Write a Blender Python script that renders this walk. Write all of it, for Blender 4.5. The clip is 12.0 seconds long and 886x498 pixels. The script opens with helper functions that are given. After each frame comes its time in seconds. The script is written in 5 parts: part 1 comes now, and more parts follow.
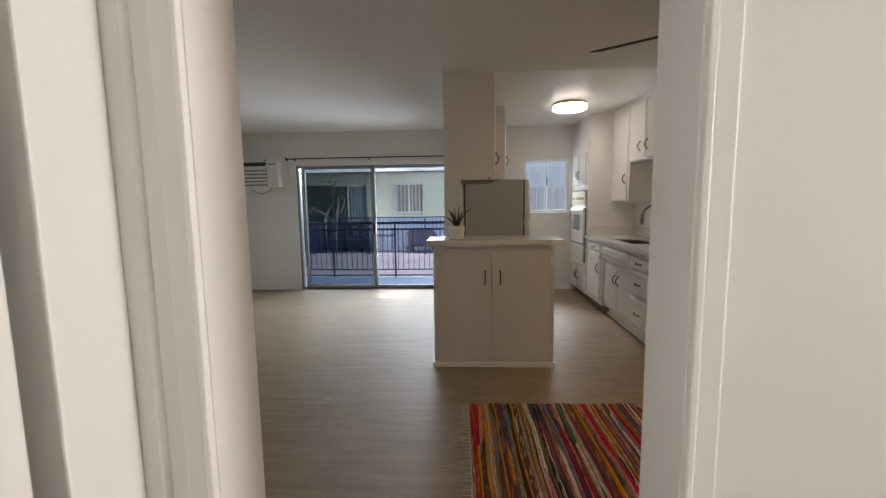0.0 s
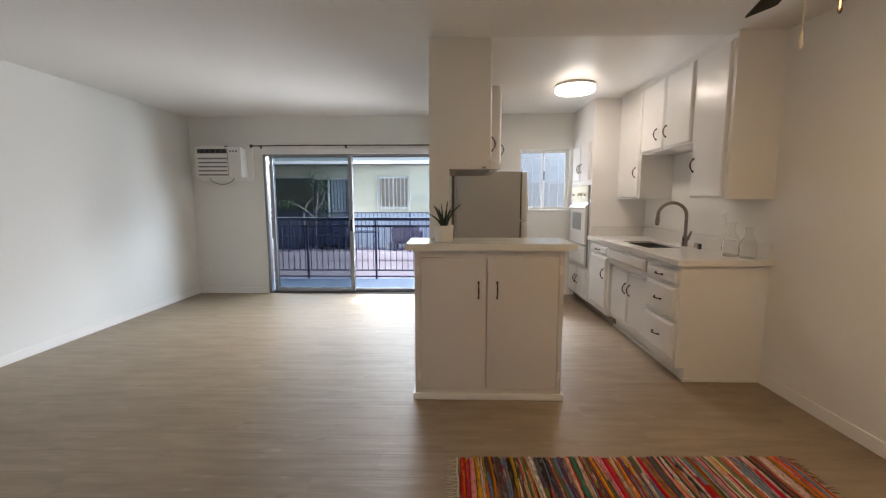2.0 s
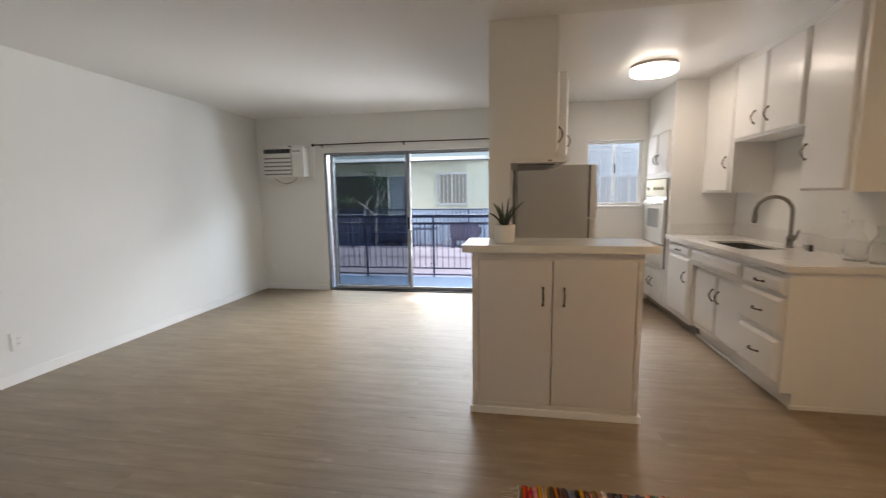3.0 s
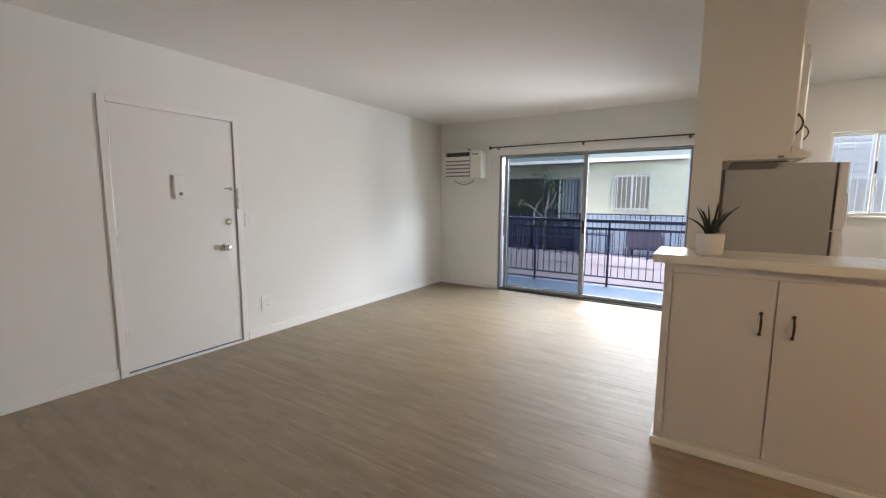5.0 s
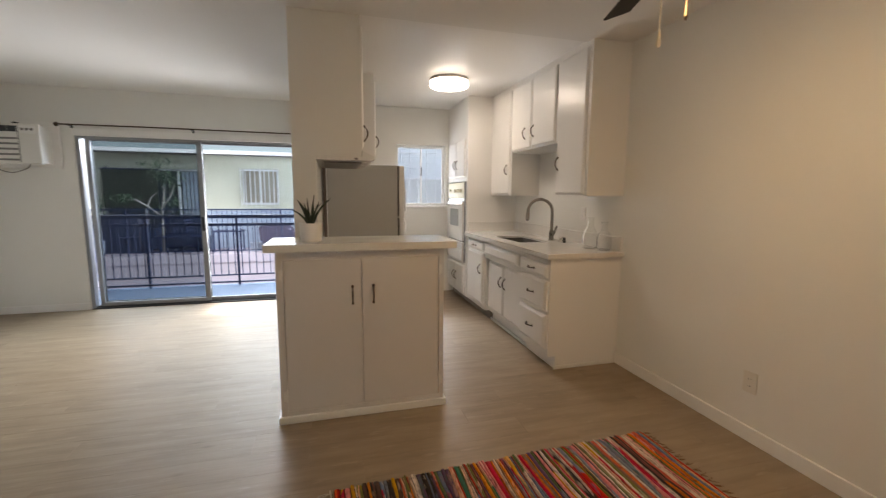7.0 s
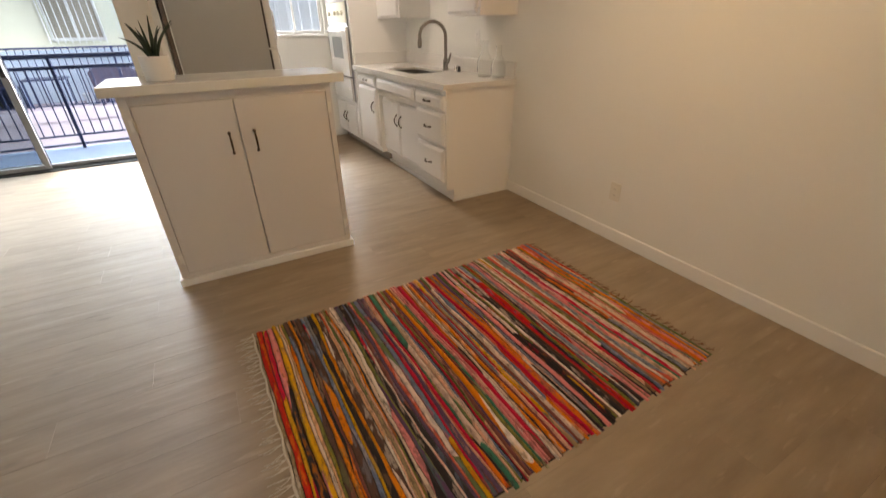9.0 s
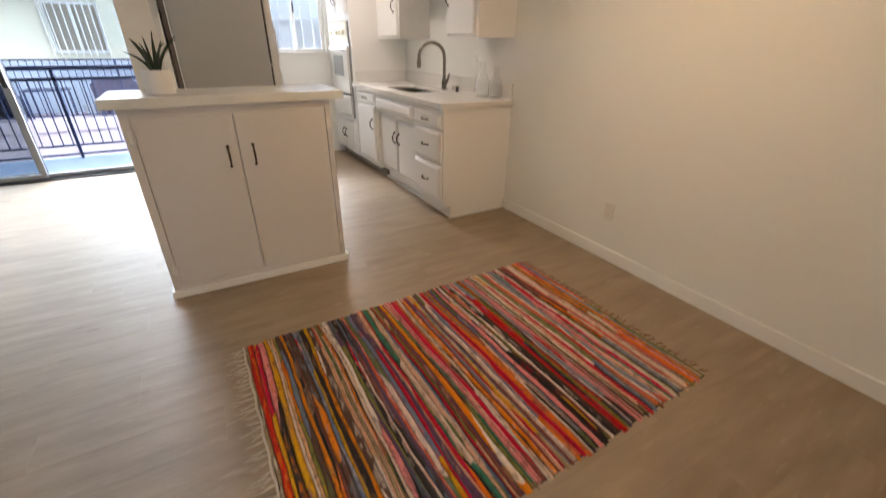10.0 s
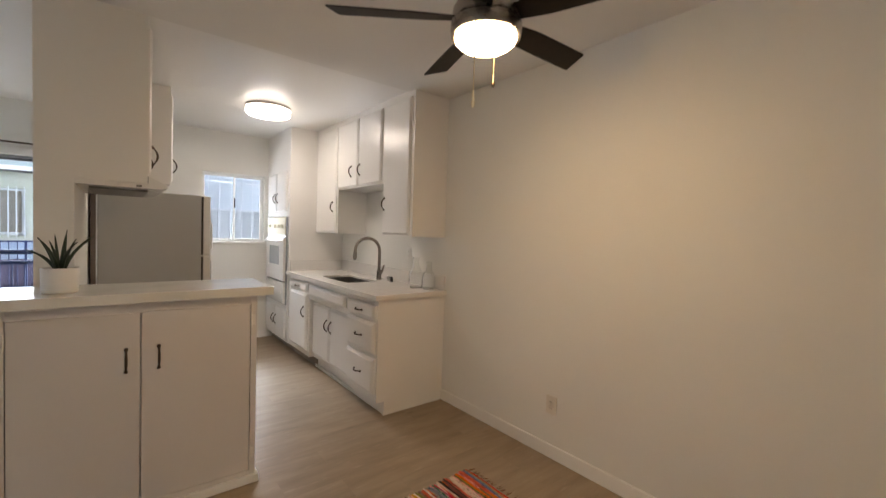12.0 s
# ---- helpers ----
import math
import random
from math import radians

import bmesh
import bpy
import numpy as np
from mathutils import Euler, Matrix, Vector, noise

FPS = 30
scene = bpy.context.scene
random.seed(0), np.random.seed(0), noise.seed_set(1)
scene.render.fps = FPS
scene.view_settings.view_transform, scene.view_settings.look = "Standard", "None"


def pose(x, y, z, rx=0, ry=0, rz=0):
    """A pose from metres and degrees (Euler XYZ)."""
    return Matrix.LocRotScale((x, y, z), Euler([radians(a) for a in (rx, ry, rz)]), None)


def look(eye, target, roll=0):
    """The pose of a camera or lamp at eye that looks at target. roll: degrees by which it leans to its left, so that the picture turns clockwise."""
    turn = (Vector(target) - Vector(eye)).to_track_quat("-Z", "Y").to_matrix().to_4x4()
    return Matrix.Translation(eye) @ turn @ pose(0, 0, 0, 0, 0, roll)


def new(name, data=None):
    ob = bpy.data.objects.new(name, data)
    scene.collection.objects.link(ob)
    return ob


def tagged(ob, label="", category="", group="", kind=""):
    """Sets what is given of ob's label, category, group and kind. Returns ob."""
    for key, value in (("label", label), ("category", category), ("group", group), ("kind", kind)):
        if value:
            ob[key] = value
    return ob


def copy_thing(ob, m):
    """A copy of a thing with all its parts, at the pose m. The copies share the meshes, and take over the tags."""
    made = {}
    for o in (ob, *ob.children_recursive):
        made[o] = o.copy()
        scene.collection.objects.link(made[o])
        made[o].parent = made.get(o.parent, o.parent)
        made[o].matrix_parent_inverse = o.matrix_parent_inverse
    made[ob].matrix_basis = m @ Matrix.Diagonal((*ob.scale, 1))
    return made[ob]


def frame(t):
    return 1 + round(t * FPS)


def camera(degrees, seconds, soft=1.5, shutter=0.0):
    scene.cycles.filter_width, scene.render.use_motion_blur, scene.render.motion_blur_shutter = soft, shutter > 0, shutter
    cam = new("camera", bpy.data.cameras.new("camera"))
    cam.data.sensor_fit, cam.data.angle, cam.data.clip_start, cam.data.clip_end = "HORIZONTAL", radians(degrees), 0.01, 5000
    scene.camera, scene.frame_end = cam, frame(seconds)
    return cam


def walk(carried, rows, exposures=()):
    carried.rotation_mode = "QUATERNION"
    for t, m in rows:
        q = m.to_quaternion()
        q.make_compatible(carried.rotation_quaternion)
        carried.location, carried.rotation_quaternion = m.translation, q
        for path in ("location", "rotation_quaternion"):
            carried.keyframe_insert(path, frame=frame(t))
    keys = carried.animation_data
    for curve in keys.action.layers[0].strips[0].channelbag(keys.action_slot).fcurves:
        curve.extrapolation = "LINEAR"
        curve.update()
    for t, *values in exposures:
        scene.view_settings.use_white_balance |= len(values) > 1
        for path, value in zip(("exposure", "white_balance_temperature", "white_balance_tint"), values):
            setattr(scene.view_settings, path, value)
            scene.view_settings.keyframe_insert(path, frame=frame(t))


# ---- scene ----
cam = camera(94.5, 12.0, 1.25, 0.25)
PATH = [
    (0, (0.004, -0.07, 1.386), (-0.113, 1.914, 1.165), -0.8),
    (0.3, (-0.046, 0.012, 1.387), (-0.068, 1.999, 1.163), -0.8),
    (0.5, (-0.053, 0.062, 1.386), (-0.042, 2.051, 1.171), -0.8),
    (1, (-0.024, 0.216, 1.385), (-0.049, 2.205, 1.176), -0.9),
    (1.5, (0.008, 0.383, 1.388), (-0.075, 2.368, 1.159), -0.4),
    (2, (-0.016, 0.601, 1.378), (-0.067, 2.586, 1.135), -0.1),
    (2.5, (-0.012, 0.745, 1.384), (-0.066, 2.727, 1.12), -0.6),
    (3, (-0.031, 0.811, 1.388), (-0.366, 2.765, 1.127), -0.8),
    (3.5, (-0.087, 0.832, 1.381), (-1.0, 2.593, 1.125), -0.0),
    (3.7, (-0.103, 0.822, 1.377), (-1.179, 2.489, 1.123), 0.5),
    (5.5, (-0.115, 0.811, 1.372), (-1.164, 2.498, 1.141), -0.0),
    (6, (-0.066, 0.839, 1.383), (-0.64, 2.74, 1.143), -0.3),
    (6.5, (-0.017, 0.845, 1.396), (0.004, 2.828, 1.139), -0.2),
    (7, (0.046, 0.829, 1.364), (0.564, 2.744, 1.107), 0.4),
    (8.8, (0.057, 0.834, 1.335), (0.961, 2.42, 0.518), -0.5),
    (9, (0.06, 0.832, 1.318), (0.915, 2.361, 0.354), -0.7),
    (9.5, (0.065, 0.833, 1.3), (0.848, 2.248, 0.123), -0.7),
    (10, (0.064, 0.823, 1.32), (0.954, 2.376, 0.427), 0.6),
    (10.4, (0.06, 0.828, 1.389), (1.065, 2.517, 1.02), 2.1),
    (10.5, (0.058, 0.83, 1.4), (1.086, 2.528, 1.158), 2.1),
    (11, (0.045, 0.81, 1.404), (1.168, 2.45, 1.623), 2.9),
    (11.4, (0.05, 0.818, 1.404), (1.247, 2.4, 1.661), 2.5),
    (11.5, (0.047, 0.821, 1.404), (1.266, 2.39, 1.635), 2.5),
    (12, (0.111, 0.932, 1.405), (1.362, 2.492, 1.331), 1.9),
]
EXPOSURES = [(0.0, 0.00, 6450, 15), (0.5, 0.10, 6350, 15), (1.2, 0.50, 6450, 15), (2.0, 0.58, 6550, 16), (3.0, 0.56, 6650, 16), (5.5, 0.68, 6800, 16), (6.2, 0.55, 6800, 16), (7.2, 0.60, 6900, 16), (8.8, 0.86, 7150, 16), (9.5, 1.26, 6550, 16), (10.0, 1.12, 6450, 16), (10.7, 0.64, 6500, 16), (11.5, 0.78, 6550, 16), (12.0, 0.74, 6500, 16)]
walk(cam, [(t, look(eye, target, roll)) for t, eye, target, roll in PATH], EXPOSURES)

# ---------------------------------------------------------------- world and lights
SUN_ELEVATION, SUN_BEARING = 56.0, 200.0   # degrees; bearing clockwise from +y
world = bpy.data.worlds.new("sky")
scene.world = world
world.use_nodes = True
wn = world.node_tree
sky = wn.nodes.new("ShaderNodeTexSky")
sky.sky_type, sky.sun_disc = "NISHITA", False
sky.sun_elevation, sky.sun_rotation = radians(SUN_ELEVATION), radians(SUN_BEARING)
wn.nodes["Background"].inputs["Strength"].default_value = 0.085
wn.links.new(sky.outputs[0], wn.nodes["Background"].inputs["Color"])

sun = new("sun", bpy.data.lights.new("sun", "SUN"))
sun.data.energy, sun.data.angle, sun.data.color = 0.8, radians(0.6), (1.0, 0.95, 0.87)
b, e = radians(SUN_BEARING), radians(SUN_ELEVATION)
sun.matrix_world = look((math.sin(b) * math.cos(e) * 30, math.cos(b) * math.cos(e) * 30, math.sin(e) * 30), (0, 0, 0))


def area_lamp(name, eye, target, wide, high, watts, colour):
    """An added area lamp that stands in for daylight at an opening."""
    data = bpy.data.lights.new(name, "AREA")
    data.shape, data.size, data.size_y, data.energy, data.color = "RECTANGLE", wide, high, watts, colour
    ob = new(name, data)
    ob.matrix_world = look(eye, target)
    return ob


area_lamp("daylight_patio", (1.4, 10.2, 3.9), (-2.4, 5.4, 2.0), 5.4, 2.4, 2200, (0.84, 0.93, 1.0))
area_lamp("daylight_open_sky", (-1.9, 10.6, 4.15), (-2.1, 5.4, 0.75), 6.6, 4.0, 1000, (0.84, 0.93, 1.0))
# low fill lamp, placed out of view, for light bounced up from the court
area_lamp("daylight_court", (0.45, 8.45, 0.75), (-3.0, 5.0, 1.9), 1.3, 1.3, 180, (0.90, 0.96, 1.0))
area_lamp("daylight_kitchen", (1.25, 8.0, 3.2), (1.25, 6.2, 2.85), 1.4, 1.0, 5, (0.82, 0.92, 1.0))

# added beam lamp for the bright patch inside the patio door; assumes sunlight thrown back by a high pane across the
# court
glint = area_lamp("daylight_glint", (-1.17, 9.10, 5.28), (-1.17, 6.05, 0.0), 0.38, 0.15, 2.0, (1.0, 0.97, 0.92))
glint.data.spread = radians(2.0)
# added fill lamp that brightens the hall; no window is known there
area_lamp("hall_fill", (2.26, 0.33, 1.55), (-0.6, 0.30, 1.3), 0.32, 1.2, 41, (1.0, 0.955, 0.91))

# ---------------------------------------------------------------- materials


class Nodes:
    """A node material in few words."""

    def __init__(self, name, rough=0.5, metal=0.0, base=(0.8, 0.8, 0.8)):
        self.mat = bpy.data.materials.new(name)
        self.mat.use_nodes = True
        self.tree = self.mat.node_tree
        self.bsdf = self.tree.nodes["Principled BSDF"]
        self.bsdf.inputs["Roughness"].default_value = rough
        self.bsdf.inputs["Metallic"].default_value = metal
        self.bsdf.inputs["Base Color"].default_value = (*base, 1)

    def node(self, kind, **values):
        n = self.tree.nodes.new(kind)
        for key, value in values.items():
            n.inputs[key].default_value = value
        return n

    def link(self, a, b):
        self.tree.links.new(a, b)

    def coords(self, scale=(1, 1, 1), kind="Object"):
        c = self.node("ShaderNodeTexCoord")
        m = self.node("ShaderNodeMapping")
        m.inputs["Scale"].default_value = scale
        self.link(c.outputs[kind], m.inputs["Vector"])
        return m.outputs[0]

    def noise(self, vec, scale, detail=4.0, rough=0.55):
        n = self.node("ShaderNodeTexNoise", Scale=scale, Detail=detail, Roughness=rough)
        self.link(vec, n.inputs["Vector"])
        return n.outputs["Fac"]

    def ramp(self, fac, stops, hard=False):
        n = self.node("ShaderNodeValToRGB")
        if hard:
            n.color_ramp.interpolation = "CONSTANT"
        el = n.color_ramp.elements
        while len(el) < len(stops):
            el.new(0.5)
        for k, (at, c) in zip(el, stops):
            k.position, k.color = at, (*c, 1)
        self.link(fac, n.inputs[0])
        return n.outputs[0]

    def mix(self, fac, a, b, how="MIX"):
        n = self.node("ShaderNodeMix")
        n.data_type, n.blend_type = "RGBA", how
        for sock, value in ((n.inputs[0], fac), (n.inputs[6], a), (n.inputs[7], b)):
            if isinstance(value, (int, float)):
                sock.default_value = value
            elif isinstance(value, tuple):
                sock.default_value = (*value, 1)
            else:
                self.link(value, sock)
        return n.outputs[2]

    def math(self, how, a, b=0.0):
        n = self.node("ShaderNodeMath")
        n.operation = how
        for sock, value in ((n.inputs[0], a), (n.inputs[1], b)):
            if isinstance(value, (int, float)):
                sock.default_value = value
            else:
                self.link(value, sock)
        return n.outputs[0]

    def colour(self, out):
        self.link(out, self.bsdf.inputs["Base Color"])

    def rough(self, fac, low, high):
        n = self.node("ShaderNodeMapRange")
        n.inputs["To Min"].default_value, n.inputs["To Max"].default_value = low, high
        self.link(fac, n.inputs["Value"])
        self.link(n.outputs[0], self.bsdf.inputs["Roughness"])

    def bump(self, height, strength, distance):
        n = self.node("ShaderNodeBump", Strength=strength, Distance=distance)
        self.link(height, n.inputs["Height"])
        self.link(n.outputs[0], self.bsdf.inputs["Normal"])


def painted(name, base, rough=0.5, orange=0.25, size=120.0, stain=0.05):
    """Rolled or brushed paint: faint roller relief, very faint uneven tone."""
    n = Nodes(name, rough, 0.0, base)
    v = n.coords()
    big = n.noise(v, 1.3, 3.0)
    fine = n.noise(v, size, 2.0)
    dark = tuple(c * (1 - stain) for c in base)
    n.colour(n.mix(big, dark, base))
    n.rough(n.noise(v, 6.0, 2.0), rough - 0.03, rough + 0.03)
    if orange:
        n.bump(fine, orange, 0.002)
    return n.mat


def enamel(name, base, rough):
    """Brushed enamel: nearly even, with a slow drift of tone."""
    n = Nodes(name, rough, 0.0, base)
    drift = n.noise(n.coords(), 2.2, 2.0)
    n.colour(n.mix(drift, tuple(c * 0.985 for c in base), base))
    return n.mat


def plain(name, base, rough=0.5, metal=0.0, wear=0.12, size=30.0):
    n = Nodes(name, rough, metal, base)
    v = n.coords()
    f = n.noise(v, size)
    n.colour(n.mix(f, tuple(c * (1 - wear) for c in base), tuple(min(1, c * (1 + wear * 0.5)) for c in base)))
    n.rough(n.noise(v, size * 0.4), max(0.02, rough - 0.08), min(1, rough + 0.08))
    return n.mat


def glowing(name, colour, strength):
    n = Nodes(name, 0.4, 0.0, (0.9, 0.9, 0.9))
    n.bsdf.inputs["Emission Color"].default_value = (*colour, 1)
    n.bsdf.inputs["Emission Strength"].default_value = strength
    return n.mat


def glazing(name, tint=(1, 1, 1), rough=0.0):
    """Clear sheet glass."""
    n = Nodes(name)
    clear = n.node("ShaderNodeBsdfTransparent")
    clear.inputs[0].default_value = (*tint, 1)
    gloss = n.node("ShaderNodeBsdfGlossy", Roughness=rough)
    fr = n.node("ShaderNodeFresnel", IOR=1.22)
    mix = n.node("ShaderNodeMixShader")
    n.link(fr.outputs[0], mix.inputs[0])
    n.link(clear.outputs[0], mix.inputs[1])
    n.link(gloss.outputs[0], mix.inputs[2])
    n.link(mix.outputs[0], n.tree.nodes["Material Output"].inputs["Surface"])
    return n.mat


def screen_mesh(name):
    """Woven insect screen, too fine to tell its threads: it dims what lies behind."""
    n = Nodes(name)
    clear = n.node("ShaderNodeBsdfTransparent")
    clear.inputs[0].default_value = (0.335, 0.375, 0.405, 1)
    n.link(clear.outputs[0], n.tree.nodes["Material Output"].inputs["Surface"])
    return n.mat


def floor_vinyl(name):
    """Greyed oak-look vinyl planks, grain along x, one tone a plank, slight sheen."""
    n = Nodes(name, 0.4)
    info = n.node("ShaderNodeObjectInfo")
    geo = n.node("ShaderNodeNewGeometry")
    shift = n.node("ShaderNodeVectorMath")
    shift.operation = "ADD"
    n.link(geo.outputs["Position"], shift.inputs[0])
    comb = n.node("ShaderNodeCombineXYZ")
    n.link(n.math("MULTIPLY", info.outputs["Random"], 37.0), comb.inputs[0])
    n.link(n.math("MULTIPLY", info.outputs["Random"], 11.0), comb.inputs[1])
    n.link(comb.outputs[0], shift.inputs[1])
    m = n.node("ShaderNodeMapping")
    m.inputs["Scale"].default_value = (1.3, 6.5, 1.0)
    n.link(shift.outputs[0], m.inputs["Vector"])
    grain = n.noise(m.outputs[0], 1.7, 6.0, 0.55)
    m2 = n.node("ShaderNodeMapping")
    m2.inputs["Scale"].default_value = (3.0, 42.0, 1.0)
    n.link(shift.outputs[0], m2.inputs["Vector"])
    fine = n.noise(m2.outputs[0], 2.2, 4.0)
    tone = n.ramp(grain, [(0.26, (0.218, 0.160, 0.104)), (0.5, (0.292, 0.220, 0.147)), (0.74, (0.362, 0.279, 0.190))])
    tone = n.mix(n.math("MULTIPLY", fine, 0.15), tone, (0.19, 0.14, 0.09))
    m4 = n.node("ShaderNodeMapping")
    m4.inputs["Scale"].default_value = (1.6, 4.2, 1.0)
    n.link(shift.outputs[0], m4.inputs["Vector"])
    cell = n.node("ShaderNodeTexVoronoi", Scale=1.5)
    n.link(m4.outputs[0], cell.inputs["Vector"])
    knot = n.ramp(cell.outputs["Distance"], [(0.0, (0.55, 0.55, 0.55)), (0.05, (0.3, 0.3, 0.3)), (0.11, (0, 0, 0))])
    tone = n.mix(knot, tone, (0.12, 0.08, 0.05))
    pale = n.noise(m.outputs[0], 4.3, 3.0, 0.6)
    tone = n.mix(n.ramp(pale, [(0.60, (0, 0, 0)), (0.74, (0.42, 0.42, 0.42))]), tone, (0.47, 0.375, 0.27))
    each = n.ramp(info.outputs["Random"], [(0.0, (0.975, 0.975, 0.975)), (1.0, (1.025, 1.02, 1.02))])
    n.colour(n.mix(1.0, tone, each, "MULTIPLY"))
    n.bsdf.inputs["Specular IOR Level"].default_value = 1.0
    n.bsdf.inputs["IOR"].default_value = 1.5
    n.rough(grain, 0.46, 0.57)
    across = n.node("ShaderNodeCombineXYZ", Y=1.0)
    n.link(across.outputs[0], n.bsdf.inputs["Tangent"])
    n.bsdf.inputs["Anisotropic"].default_value = 0.7
    m3 = n.node("ShaderNodeMapping")
    m3.inputs["Scale"].default_value = (0.55, 13.0, 1.0)
    n.link(geo.outputs["Position"], m3.inputs["Vector"])
    wave = n.noise(m3.outputs[0], 1.0, 3.0, 0.6)
    ripple = n.node("ShaderNodeMapping")
    ripple.inputs["Scale"].default_value = (0.9, 20.0, 1.0)
    n.link(geo.outputs["Position"], ripple.inputs["Vector"])
    n.bump(n.mix(0.3, wave, n.noise(ripple.outputs[0], 1.0, 2.0, 0.5)), 0.75, 0.008)
    return n.mat


def rag_fabric(name):
    """Strips of old cloth: one to three colours along each strip, mottled weave."""
    n = Nodes(name, 0.95)
    info = n.node("ShaderNodeObjectInfo")
    geo = n.node("ShaderNodeNewGeometry")
    v = n.node("ShaderNodeCombineXYZ")
    sep = n.node("ShaderNodeSeparateXYZ")
    n.link(geo.outputs["Position"], sep.inputs[0])
    n.link(n.math("MULTIPLY", info.outputs["Random"], 91.0), v.inputs[0])
    n.link(sep.outputs[1], v.inputs[1])
    n.link(n.math("MULTIPLY", sep.outputs[0], 9.0), v.inputs[2])
    seg = n.math("FLOOR", n.math("MULTIPLY", n.noise(v.outputs[0], 0.9, 1.0), 5.0))
    key = n.node("ShaderNodeTexWhiteNoise")
    key.noise_dimensions = "1D"
    n.link(n.math("ADD", n.math("MULTIPLY", info.outputs["Random"], 517.0), n.math("MULTIPLY", seg, 3.7)), key.inputs["W"])
    cols = [(0.52, 0.050, 0.040), (0.020, 0.015, 0.015), (0.66, 0.190, 0.060), (0.66, 0.52, 0.42), (0.20, 0.20, 0.055), (0.55, 0.035, 0.070),
            (0.045, 0.180, 0.115), (0.095, 0.050, 0.040), (0.115, 0.060, 0.120), (0.70, 0.27, 0.27), (0.24, 0.135, 0.085), (0.70, 0.42, 0.27),
            (0.20, 0.22, 0.27), (0.62, 0.34, 0.045), (0.16, 0.20, 0.30), (0.76, 0.67, 0.60), (0.024, 0.020, 0.022), (0.70, 0.24, 0.05),
            (0.33, 0.25, 0.15), (0.74, 0.46, 0.34), (0.21, 0.075, 0.065), (0.60, 0.150, 0.110), (0.12, 0.16, 0.065), (0.74, 0.60, 0.52)]
    tone = n.ramp(key.outputs["Value"], [(i / len(cols), c) for i, c in enumerate(cols)], True)
    key2 = n.node("ShaderNodeTexWhiteNoise")
    key2.noise_dimensions = "1D"
    n.link(n.math("ADD", n.math("MULTIPLY", info.outputs["Random"], 133.0), 7.3), key2.inputs["W"])
    other = n.ramp(key2.outputs["Value"], [(i / len(cols), c) for i, c in enumerate(cols[7:] + cols[:7])], True)
    patch = n.noise(n.coords((1, 0.22, 1)), 48.0, 3.0, 0.6)
    tone = n.mix(n.ramp(patch, [(0.53, (0, 0, 0)), (0.60, (0.42, 0.42, 0.42))]), tone, other)
    w = n.coords((1, 0.45, 1))
    fleck = n.noise(w, 70.0, 4.0, 0.7)
    tone = n.mix(n.ramp(fleck, [(0.53, (0, 0, 0)), (0.63, (0.64, 0.64, 0.64))]), tone, n.mix(0.8, tone, (0.025, 0.018, 0.016)))
    light = n.noise(n.coords((1, 0.3, 1)), 60.0, 2.0, 0.6)
    tone = n.mix(n.ramp(light, [(0.68, (0, 0, 0)), (0.76, (0.18, 0.18, 0.18))]), tone, (0.6, 0.42, 0.30))
    vivid = n.node("ShaderNodeHueSaturation", Saturation=1.1, Value=1.03)
    n.link(tone, vivid.inputs["Color"])
    n.colour(vivid.outputs[0])
    n.bump(n.noise(n.coords((1, 0.6, 1)), 140.0, 3.0), 0.8, 0.004)
    return n.mat


def stucco(name, base):
    n = Nodes(name, 0.9, 0.0, base)
    v = n.coords()
    n.colour(n.mix(n.noise(v, 0.7), tuple(c * 0.86 for c in base), base))
    n.bump(n.noise(v, 60.0, 4.0), 0.6, 0.01)
    return n.mat


def quartz(name):
    n = Nodes(name, 0.18, 0.0, (0.8, 0.79, 0.77))
    v = n.coords()
    n.colour(n.mix(n.ramp(n.noise(v, 260.0, 2.0), [(0.45, (0, 0, 0)), (0.62, (1, 1, 1))]), (0.80, 0.785, 0.76), (0.70, 0.68, 0.65)))
    n.rough(n.noise(v, 9.0), 0.13, 0.24)
    return n.mat


def brushed(name, base, rough):
    n = Nodes(name, rough, 1.0, base)
    f = n.noise(n.coords((4, 4, 60)), 8.0, 3.0)
    n.colour(n.mix(f, tuple(c * 0.8 for c in base), base))
    n.rough(f, rough - 0.07, rough + 0.09)
    return n.mat


def dark_wood(name):
    n = Nodes(name, 0.6)
    n.bsdf.inputs["Specular IOR Level"].default_value = 0.25
    f = n.noise(n.coords((3, 3, 3)), 6.0, 6.0, 0.6)
    n.colour(n.ramp(f, [(0.3, (0.006, 0.004, 0.003)), (0.7, (0.014, 0.009, 0.006))]))
    n.rough(f, 0.55, 0.68)
    return n.mat


M_WALL = painted("wall_paint", (0.792, 0.788, 0.752), 0.55, 0.05, 16.0)
M_CEIL = painted("ceiling_paint", (0.80, 0.79, 0.76), 0.75, 0.0, 120.0)
M_KCEIL = painted("gloss_ceiling_paint", (0.86, 0.85, 0.825), 0.31, 0.0, 14.0, 0.03)
M_TRIM = enamel("trim_paint", (0.82, 0.81, 0.785), 0.34)
# greyer than the cabinet enamel, tuned for the island alone
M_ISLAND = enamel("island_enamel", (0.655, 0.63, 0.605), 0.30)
M_CAB = enamel("cabinet_enamel", (0.82, 0.805, 0.78), 0.28)
M_DOOR = enamel("door_enamel", (0.79, 0.78, 0.76), 0.36)
M_FLOOR = floor_vinyl("oak_vinyl")
M_SUB = plain("dark_joint", (0.05, 0.04, 0.03), 0.9)
M_RUG = rag_fabric("rag_cloth")
M_FRINGE = plain("cotton_fringe", (0.62, 0.56, 0.47), 0.95, 0.0, 0.25, 200.0)
M_FRINGE2 = plain("rust_fringe", (0.22, 0.11, 0.05), 0.95, 0.0, 0.4, 200.0)
